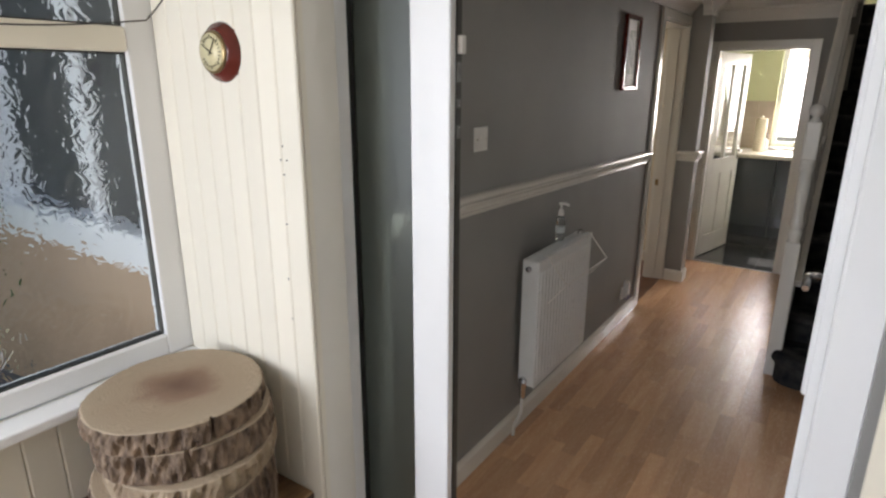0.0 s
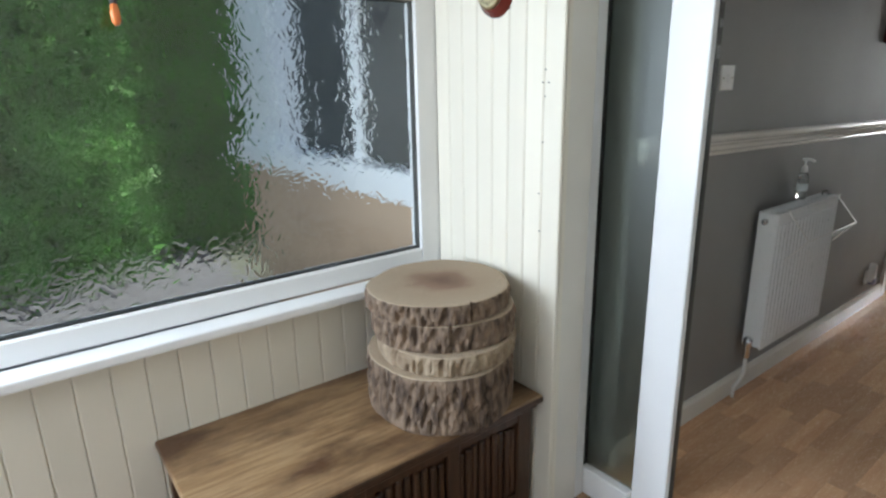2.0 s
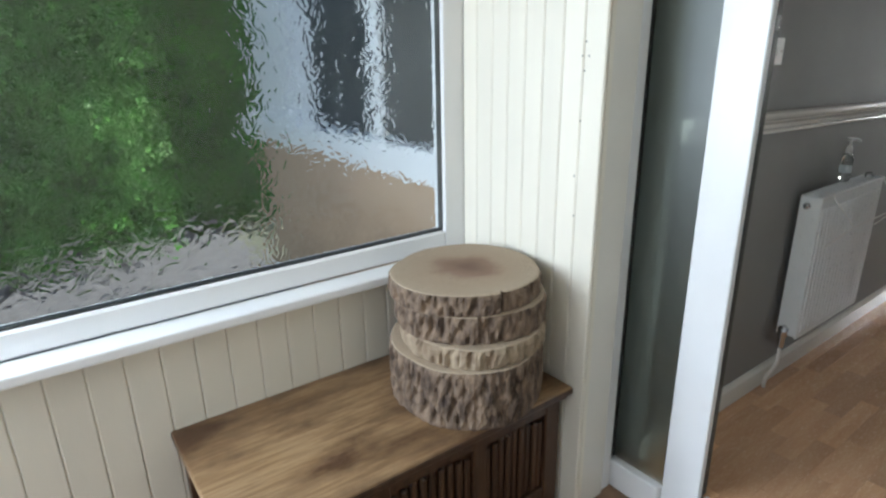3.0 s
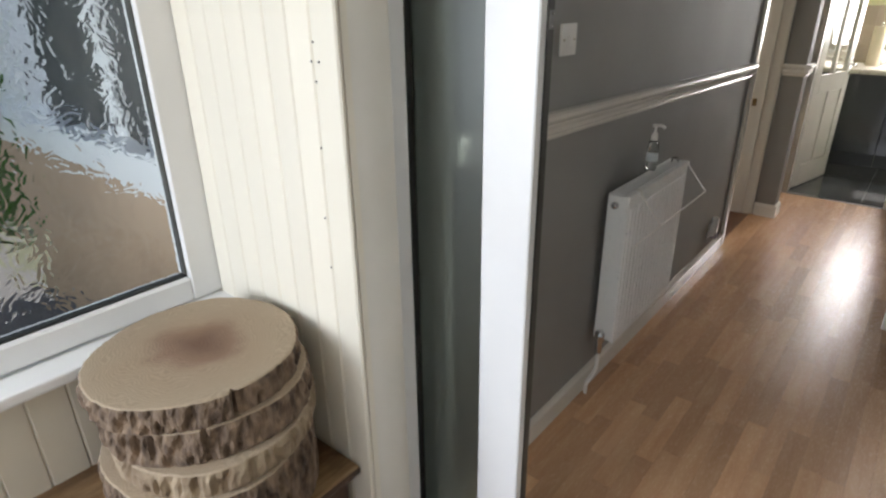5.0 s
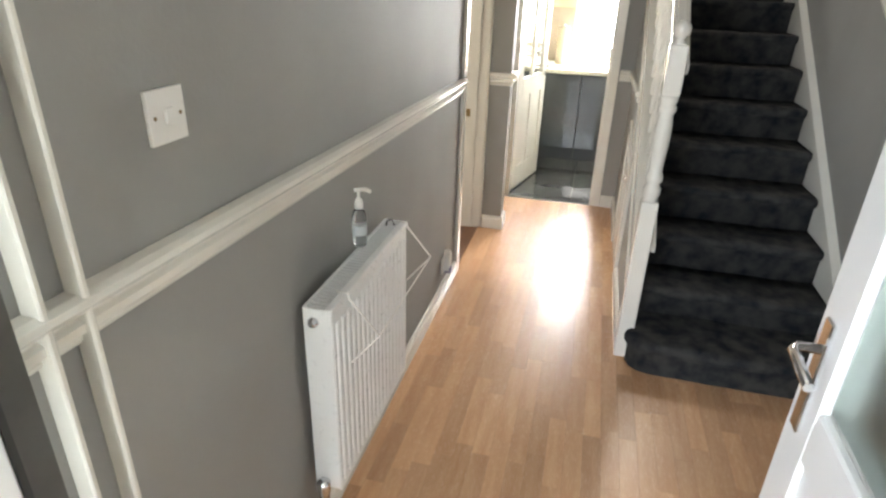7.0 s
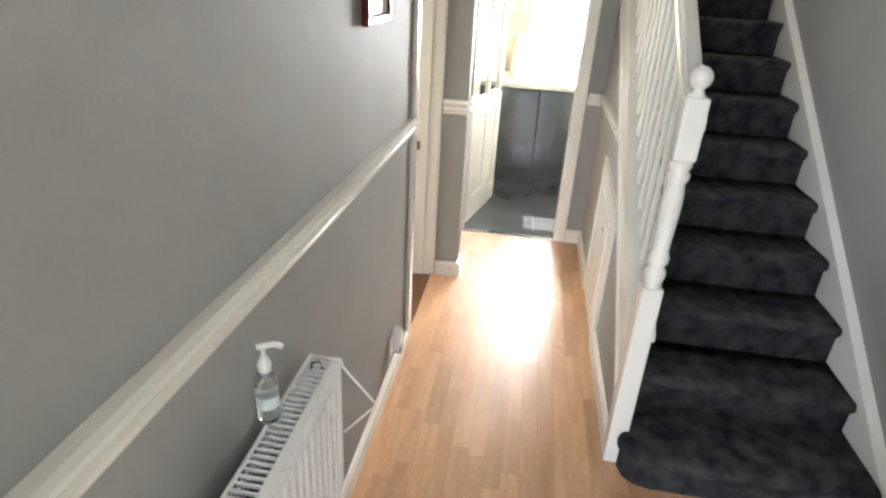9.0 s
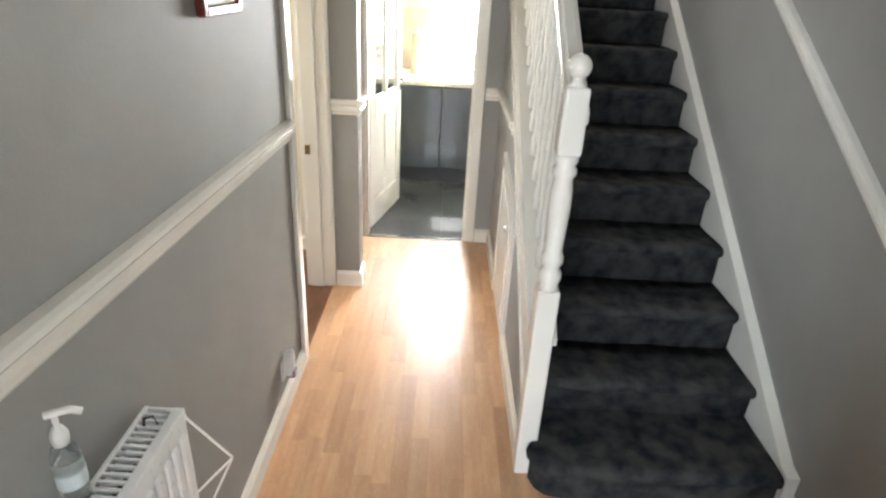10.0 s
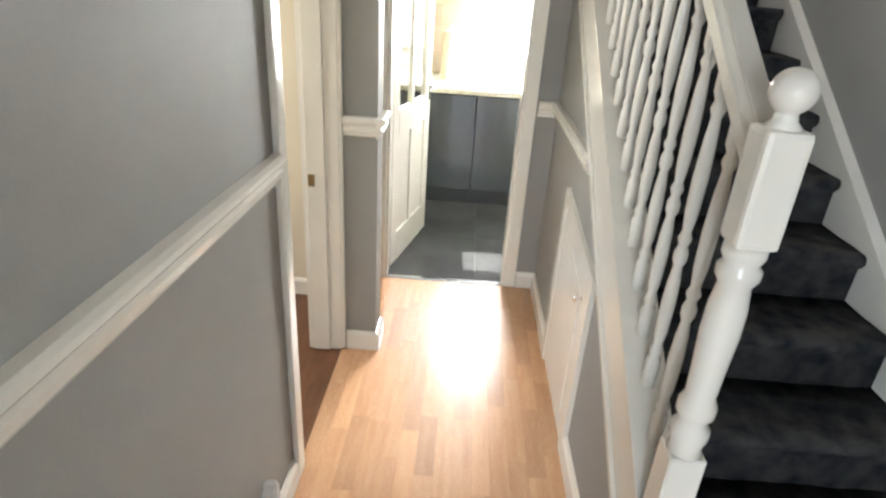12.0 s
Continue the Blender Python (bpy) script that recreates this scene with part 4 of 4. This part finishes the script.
struct("wall_porch_front_right", B(0.20, 1.2, YB, YB + 0.018, ZP, 2.45), M_board, "cream boarded wall", "wall")
struct("wall_porch_low", B(XW - 0.06, XW + 0.03, -1.9, YB + 0.02, ZP - 0.1, 0.66), M_board, "low wall under the porch glazing", "wall")
struct("wall_porch_top", B(XW - 0.06, XW + 0.05, -1.9, YB + 0.02, 2.22, 2.45), M_board, "cream wall above the porch glazing", "wall")
# unseen porch front, left open so that lamp and sky light enter
bm = B(-1.9, 1.3, -1.9, -1.82, ZP, 0.7)
box(bm, -1.9, 1.3, -1.9, -1.82, 2.25, 2.45)
for x in (-1.9, -0.45, 0.65):
    box(bm, x, x + 0.09, -1.9, -1.82, 0.7, 2.25)
struct("wall_porch_south", bm, M_upvc, "unseen white porch front with openings added for daylight", "wall")

# side window of patterned glass
w1 = thing("window_1", (XW, -0.3, 0.68), "white upvc porch window with patterned glass", "window", kind="structure")
GZ0, GZ1, GZ2, GZ3 = 0.772, 1.665, 1.735, 2.15
GY0, GY1 = -1.75, 0.962
part("window_frame", B(XW - 0.04, XW + 0.03, GY1, YB + 0.003, 0.70, 2.22, bev=0.004), M_upvc, w1)
part("window_frame", B(XW - 0.04, XW + 0.03, GY0 - 0.08, GY0, 0.70, 2.22, bev=0.004), M_upvc, w1)
part("window_frame", B(XW - 0.04, XW + 0.03, GY0, GY1, 0.70, GZ0, bev=0.006), M_upvc, w1)
part("transom", B(XW - 0.04, XW + 0.035, GY0, GY1, GZ1, GZ2, bev=0.006), M_board, w1, "cream painted transom")
part("window_frame", B(XW - 0.04, XW + 0.03, GY0, GY1, GZ3, 2.22, bev=0.004), M_upvc, w1)
for a in ((GZ0, GZ0 + 0.006), (GZ1 - 0.006, GZ1), (GZ2, GZ2 + 0.006)):
    part("gasket", B(XW - 0.012, XW + 0.014, GY0, GY1, *a), M_dark, w1, "black glazing gasket")
part("gasket", B(XW - 0.012, XW + 0.014, GY1 - 0.005, GY1, GZ0, GZ3), M_rebate, w1)
for a in ((GZ0, GZ1), (GZ2, GZ3)):
    pn = part("pane", B(XW - 0.004, XW + 0.003, GY0, GY1, *a), M_ripple, w1, "patterned obscure glass")
    pn.visible_shadow = False
part("window_sill", B(XW + 0.03, -1.585, -1.82, YB - 0.002, 0.668, 0.698, bev=0.006, seg=2), M_upvc, w1, "deep white sill board")

# string of lamps across the transom
lt = thing("string_lights", (XW + 0.06, 0.2, 1.72), "dark cable of festoon bulbs along the window transom", "string lights")
pts = []
for i in range(40):
    u = i / 39
    pts.append((XW + 0.045 + 0.01 * math.sin(9 * u), -1.5 + 2.52 * u, 1.735 - 0.035 * math.sin(math.pi * ((u * 3) % 1)) + 0.02 * u))
pts += [(-1.64, 1.045, 1.79), (-1.55, 1.045, 1.84), (-1.46, 1.047, 1.86), (-1.38, 1.047, 1.92)]
part("cable", tube(bmesh.new(), pts, 0.0025, 6), M_cable, lt)
for y in (0.02, -1.0):
    lb = part("lamp_holder", lathe(bmesh.new(), [(0.008, 1.598), (0.010, 1.61), (0.009, 1.64), (0.003, 1.66), (0.002, 1.72)], XW + 0.055, y, 10), M_cable, lt)
    part("bulb", lathe(bmesh.new(), [(0.005, 1.548), (0.011, 1.556), (0.012, 1.578), (0.008, 1.60)], XW + 0.055, y, 10), M_bulb, lb, "orange bulb")

# wall barometer
bc = (-1.352, YB - 0.016, 1.660)
bar = thing("wall_barometer", bc, "round mahogany wall barometer with a cream dial", "barometer")
R90 = Matrix.Translation(bc) @ Matrix.Rotation(radians(90), 4, "X")
part("case", lathe(bmesh.new(), [(0.078, -0.014), (0.080, -0.004), (0.076, 0.008), (0.066, 0.014), (0.062, 0.022), (0.054, 0.026)], 0, 0, 32, R90), M_mahog, bar)
part("bezel", lathe(bmesh.new(), [(0.055, 0.024), (0.056, 0.031), (0.050, 0.034)], 0, 0, 32, R90), M_brass, bar, "brass bezel")
dl = part("dial", lathe(bmesh.new(), [(0.049, 0.032), (0.049, 0.0345)], 0, 0, 32, R90), M_dial, bar, "cream dial with dark marks")
for i in range(24):
    a = radians(i * 15)
    if 250 < (i * 15) < 290:
        continue
    c = Matrix.Translation(bc) @ Matrix.Rotation(a, 4, "Y")
    bm = B(-0.0012, 0.0012, -0.0365, -0.0345, 0.034, 0.044 if i % 3 == 0 else 0.040)
    bmesh.ops.transform(bm, matrix=c, verts=bm.verts[:])
    part("mark", bm, M_ink, dl)
for a, ln_ in ((35, 0.038), (-60, 0.030)):
    bm = B(-0.0012, 0.0012, -0.0385, -0.037, -0.010, ln_)
    bmesh.ops.transform(bm, matrix=Matrix.Translation(bc) @ Matrix.Rotation(radians(a), 4, "Y"), verts=bm.verts[:])
    part("hand_pointer", bm, M_ink, dl)

# small nail holes left in the boards
bm = bmesh.new()
for x, z in ((-1.135, 1.422), (-1.145, 1.385), (-1.122, 1.385), (-1.136, 1.346), (-1.14, 1.21), (-1.145, 0.93), (-1.15, 1.05)):
    lathe(bm, [(0.0026, 0), (0.0026, 0.0012)], 0, 0, 8)
    vs = bm.verts[-16:]
    bmesh.ops.transform(bm, matrix=Matrix.Translation((x, YB - 0.0155, z)) @ Matrix.Rotation(radians(90), 4, "X"), verts=list(vs))
tagged(mesh_ob("nail_holes", bm, M_cable), "small dark nail holes in the cream boards", "marks", kind="stuff")

# ---- chest ----
CX0, CX1, CY0, CY1, CZ = -1.675, -1.125, -0.045, 1.025, 0.362
ch = thing("blanket_chest", ((CX0 + CX1) / 2, (CY0 + CY1) / 2, ZP), "worn oak blanket chest with linenfold panels", "chest")
part("lid", B(CX0, CX1 + 0.02, CY0 - 0.02, CY1 + 0.018, CZ - 0.028, CZ, bev=0.008, seg=3), M_oak, ch, "worn honey oak lid")
part("lid_edge", B(CX1 + 0.006, CX1 + 0.0225, CY0 - 0.021, CY1 + 0.019, CZ - 0.027, CZ - 0.006, bev=0.005, seg=2), M_oakd, ch, "dark rounded lid edge")
part("lid_moulding", B(CX1 - 0.04, CX1 + 0.008, CY0 - 0.01, CY1 + 0.01, CZ - 0.05, CZ - 0.029, bev=0.005), M_oakd, ch)
part("body", B(CX0 + 0.02, CX1 - 0.035, CY0 + 0.02, CY1 - 0.02, ZP + 0.06, CZ - 0.03), M_oakd, ch)
for a, b in ((CY0, CY0 + 0.06), (CY1 - 0.065, CY1), (CY0 + 0.36, CY0 + 0.41), (CY0 + 0.70, CY0 + 0.75)):
    part("stile", B(CX1 - 0.034, CX1 - 0.012, a, b, ZP, CZ - 0.05, bev=0.004), M_oakd, ch)
part("leg", B(CX0 + 0.01, CX0 + 0.06, CY0, CY0 + 0.05, ZP, CZ - 0.03, bev=0.003), M_oakd, ch)
part("leg", B(CX0 + 0.01, CX0 + 0.06, CY1 - 0.05, CY1, ZP, CZ - 0.03, bev=0.003), M_oakd, ch)
part("rail", B(CX1 - 0.034, CX1 - 0.014, CY0 + 0.06, CY1 - 0.065, CZ - 0.09, CZ - 0.0505, bev=0.003), M_oakd, ch)
part("rail", B(CX1 - 0.034, CX1 - 0.014, CY0 + 0.06, CY1 - 0.065, ZP + 0.05, ZP + 0.11, bev=0.003), M_oakd, ch)
for a, b in ((CY0 + 0.06, CY0 + 0.36), (CY0 + 0.41, CY0 + 0.70), (CY0 + 0.75, CY1 - 0.065)):
    n = 9
    for i in range(n):
        yy = a + (b - a) * (i + 0.5) / n
        hgt = 0.02 * math.sin(math.pi * (i + 0.5) / n)
        part("linenfold", B(CX1 - 0.0345, CX1 - 0.022 + 0.004 * (i % 2), yy - 0.011, yy + 0.011, ZP + 0.115, CZ - 0.12 + hgt, bev=0.005), M_oakd, ch)


# ---- stacked slices of tree trunk ----
def slice_log(cx, cy, z0, z1, r, seed, gap, tilt=(0, 0), skin=None):
    """A sawn slice: lobed bark outline with ridges, flat ends set in from the bark; a dark check at angle gap."""
    lg = thing("log_slice", (cx, cy, z0), "sawn slice of tree trunk with rough bark in a stack", "log", "stack of log slices")
    bm_ = bmesh.new()
    n, rows_n = 240, max(4, int((z1 - z0) / 0.010))
    rr_ = random.Random(seed)
    ph = [rr_.uniform(0, 6.28) for _ in range(5)]
    rings_ = []

    def base(a):
        q = r * (1 + 0.025 * math.sin(2 * a + ph[0]) + 0.015 * math.sin(3 * a + ph[1]) + 0.008 * math.sin(7 * a + ph[2]))
        da = abs((a - gap + math.pi) % (2 * math.pi) - math.pi)
        return q - (0.016 * max(0, 1 - da / 0.035))
    for j in range(rows_n + 1):
        z = z0 + (z1 - z0) * j / rows_n
        ring_ = []
        for i in range(n):
            a = 2 * math.pi * i / n
            bk = noise.noise(Vector((math.cos(a) * r * 62, math.sin(a) * r * 62, z * 20 + seed)))
            bk2 = noise.noise(Vector((math.cos(a) * r * 90, math.sin(a) * r * 90, z * 45 + seed)))
            ed = min(1.0, 4.0 * min(j, rows_n - j) / rows_n + 0.25)
            d = ed * (0.016 * max(-0.8, min(0.2, bk * 1.8)) + 0.004 * bk2)
            edge_ = 0.004 if j in (0, rows_n) else 0
            q = base(a) + d - edge_
            ring_.append(bm_.verts.new((cx + q * math.cos(a), cy + q * math.sin(a), z)))
        rings_.append(ring_)
    for a_, b_ in zip(rings_, rings_[1:]):
        for i in range(n):
            bm_.faces.new((a_[i], a_[(i + 1) % n], b_[(i + 1) % n], b_[i]))
    bm_.faces.new(rings_[0][::-1])
    bmesh.ops.transform(bm_, matrix=Matrix.Translation((-cx, -cy, -z0)), verts=bm_.verts[:])
    bk_ = mesh_ob("bark", bm_, skin or M_bark)
    bk_.parent = lg
    # sawn top: rings of vertices to the pith, slightly uneven
    bt_ = bmesh.new()
    prev = [bt_.verts.new((v[0], v[1], z1 - z0)) for v in [((base(2 * math.pi * i / n) - 0.004 + 0.00275 * max(-0.7, min(0.25, 1.6 * noise.noise(Vector((math.cos(2 * math.pi * i / n) * r * 62, math.sin(2 * math.pi * i / n) * r * 62, z1 * 20 + seed)))))) * math.cos(2 * math.pi * i / n), (base(2 * math.pi * i / n) - 0.004 + 0.00275 * max(-0.7, min(0.25, 1.6 * noise.noise(Vector((math.cos(2 * math.pi * i / n) * r * 62, math.sin(2 * math.pi * i / n) * r * 62, z1 * 20 + seed)))))) * math.sin(2 * math.pi * i / n)) for i in range(n)]]
    for s_ in (0.985, 0.9, 0.6, 0.3):
        cur = [bt_.verts.new((v.co.x * s_ / (1 if s_ == 0.985 else 1), v.co.y * s_, z1 - z0 + 0.0025)) for v in prev] if s_ == 0.985 else [bt_.verts.new((base(2 * math.pi * i / n) * s_ * math.cos(2 * math.pi * i / n), base(2 * math.pi * i / n) * s_ * math.sin(2 * math.pi * i / n), z1 - z0 + 0.003)) for i in range(n)]
        for i in range(n):
            bt_.faces.new((prev[i], prev[(i + 1) % n], cur[(i + 1) % n], cur[i]))
        prev = cur
    bt_.faces.new(prev)
    tp = mesh_ob("sawn_face", bt_, M_end)
    tp.parent = lg
    tagged(tp, "pale sawn end grain")
    lg.rotation_euler = (radians(tilt[0]), radians(tilt[1]), 0)
    return lg


LX, LY = -1.335, 0.775
slice_log(LX + 0.010, LY - 0.004, CZ + 0.001, 0.548, 0.243, 3, 1.4)
slice_log(LX + 0.014, LY + 0.024, 0.552, 0.612, 0.236, 11, 4.2, skin=M_barkpale)
slice_log(LX + 0.004, LY + 0.018, 0.616, 0.699, 0.229, 23, 5.75)
slice_log(LX - 0.012, LY + 0.014, 0.703, 0.764, 0.234, 37, 6.1)

# ---- outside ----
struct("ground", B(-400, 400, -400, 400, -0.6, -0.20), M_ground, "ground", "ground")
struct("drive", B(-14, -1.9, -6, 1.2, -0.20, -0.17), M_drive, "grey gravel drive", "drive")
OY = 1.20
bm = B(-4.2, -1.9, OY, OY + 0.3, -0.2, OSILL)
box(bm, -4.2, -1.9, OY, OY + 0.3, 2.3, 5.5)
nb = struct("wall_outside", bm, M_tan, "tan rendered house wall under a bay window", "wall")
struct("wall_house_roofline", B(-4.2, 6, OY + 0.3, OY + 0.5, 2.62, 5.4), M_tan, "tan rendered upper house wall", "wall")
ow = thing("window_3", (-2.7, OY, OSILL), "white framed house window seen outside the porch", "window", kind="structure")
part("window_sill", B(-4.28, -1.9, OY - 0.08, OY + 0.05, OSILL, OSILL + 0.15, bev=0.01), M_upvc, ow, "broad white sill")
part("window_frame", B(-4.2, -3.65, OY, OY + 0.08, OSILL + 0.15, 2.3), M_upvc, ow)
part("window_frame", B(-2.62, -2.52, OY, OY + 0.08, OSILL + 0.15, 2.3, bev=0.006), M_upvc, ow)
part("window_frame", B(-1.98, -1.9, OY, OY + 0.08, OSILL + 0.15, 2.3, bev=0.006), M_upvc, ow)
# panes are opaque; the room's darkness is in their colour
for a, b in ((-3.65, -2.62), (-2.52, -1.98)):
    part("pane", B(a, b, OY + 0.03, OY + 0.04, OSILL + 0.15, 2.3), M_dim, ow, "opaque pane painted with the darkness of the room behind")
part("curtain", B(-3.64, -3.3, OY + 0.02, OY + 0.028, OSILL + 0.14, 2.3), M_lace, ow, "pale curtain edge")


def hedge(x0, x1, y0, y1, z0, z1, count, seed, label, leaf):
    """A clipped hedge: many small leaf clumps through an uneven body."""
    rn = random.Random(seed)
    vs, fs = [], []
    for _ in range(count):
        face = rn.random()
        x = rn.uniform(x0, x1)
        y = rn.uniform(y0, y1)
        z = rn.uniform(z0, z1)
        if face < 0.6:
            x = x1 - abs(rn.gauss(0, 0.12))
        elif face < 0.8:
            z = z1 - abs(rn.gauss(0, 0.12))
        b_ = 0.22 * noise.noise(Vector((x * 0.6, y * 1.3, z * 1.3)))
        c = Vector((x + b_, y, z + b_ * 0.6))
        s = rn.uniform(0.03, 0.075)
        u = Vector((rn.gauss(0, 1), rn.gauss(0, 1), rn.gauss(0, 1))).normalized()
        w = u.orthogonal().normalized()
        q = u.cross(w) * 0.5
        k = len(vs)
        vs += [c - w * s, c + q * s, c + w * s, c - q * s]
        fs.append((k, k + 1, k + 2, k + 3))
    me = bpy.data.meshes.new("hedge")
    me.from_pydata([tuple(v) for v in vs], [], fs)
    me.materials.append(leaf)
    return tagged(new("hedge", me), label, "hedge", kind="stuff")


hedge(-8.0, -5.6, -7.0, 2.6, -0.2, 3.6, 30000, 5, "tall dark green clipped garden hedge", M_leaf)
# added leaf layer; its paler colour stands for bright haze, not another plant
hedge(-5.6, -5.0, -7.0, 0.7, -0.2, 2.9, 13000, 9, "added leaf layer before the hedge, paler to imitate light haze", M_leafhaze)
# added block behind the leaves, its dark green painting the shade between them
struct("backdrop_hedge_core", B(-7.9, -5.95, -7.0, 2.4, -0.2, 3.3), mat("hedge_shade", (0.03, 0.11, 0.012), 0.9), "block behind the leaves coloured as the shade inside the hedge", "hedge")

# ---- pieces: boards, tiles, strips ----
cache = {}


def piece(name, size, at, material, parent, bev=0.0):
    """A piece that shares its mesh with others of its size; at is its centre."""
    key = (name, tuple(round(s, 4) for s in size))
    if key not in cache:
        bm_ = B(-size[0] / 2, size[0] / 2, -size[1] / 2, size[1] / 2, -size[2] / 2, size[2] / 2, bev=bev)
        me = bpy.data.meshes.new(name)
        bm_.to_mesh(me)
        bm_.free()
        me.materials.append(material)
        cache[key] = me
    ob = new(name, cache[key])
    ob.location = at
    ob.parent = parent
    return ob


wb = struct("wall_boarded", B(-1.72, -1.068, YB, YB + 0.018, ZP, 2.45), M_board, "cream tongue-and-groove boarded porch wall", "wall")
bw = 0.0762
x = -1.676
while x + bw < -1.06:
    piece("board", (bw - 0.001, 0.014, 2.45 - ZP), (x + bw / 2, YB - 0.0075, (2.45 + ZP) / 2), M_board, wb, 0.004)
    x += bw
lowb = struct("wall_boarded_low", B(XW + 0.03, XW + 0.036, -1.82, YB - 0.016, ZP, 0.667), M_board, "cream boards under the porch window", "wall")
y = -1.8
bw = 0.092
while y + bw < YB - 0.016:
    piece("board", (0.014, bw - 0.001, 0.667 - ZP), (XW + 0.0435, y + bw / 2, (0.667 + ZP) / 2), M_board, lowb, 0.004)
    y += bw
kf = bpy.data.objects["floor_kitchen"]
for i in range(5):
    for j in range(3):
        piece("tile", (0.597, 0.597, 0.008), (-1.9 + 0.6 * i + 0.0, YK + 0.335 + 0.6 * j, -0.004), M_tile, kf, 0.001)
for i in range(6):
    for j in range(3):
        piece("tile", (0.146, 0.006, 0.166), (WX0 - 0.078 - 0.15 * i, 7.3715, 0.955 + 0.17 * j), M_splash, spl, 0.001)
rn = random.Random(8)
sw_ = (XR - XL) / 28
for i in range(28):
    y = YF - 0.02 - rn.uniform(0, 0.38)
    while y < YK:
        ln_ = rn.choice((0.30, 0.36, 0.42, 0.48))
        a, b = max(y, YF - 0.02), min(y + ln_, YK)
        if b - a > 0.02:
            piece("strip", (sw_ - 0.0005, round(b - a, 3) - 0.0005, 0.006), (XL + (i + 0.5) * sw_, (a + b) / 2, -0.003), M_plank, floor)
        y += ln_
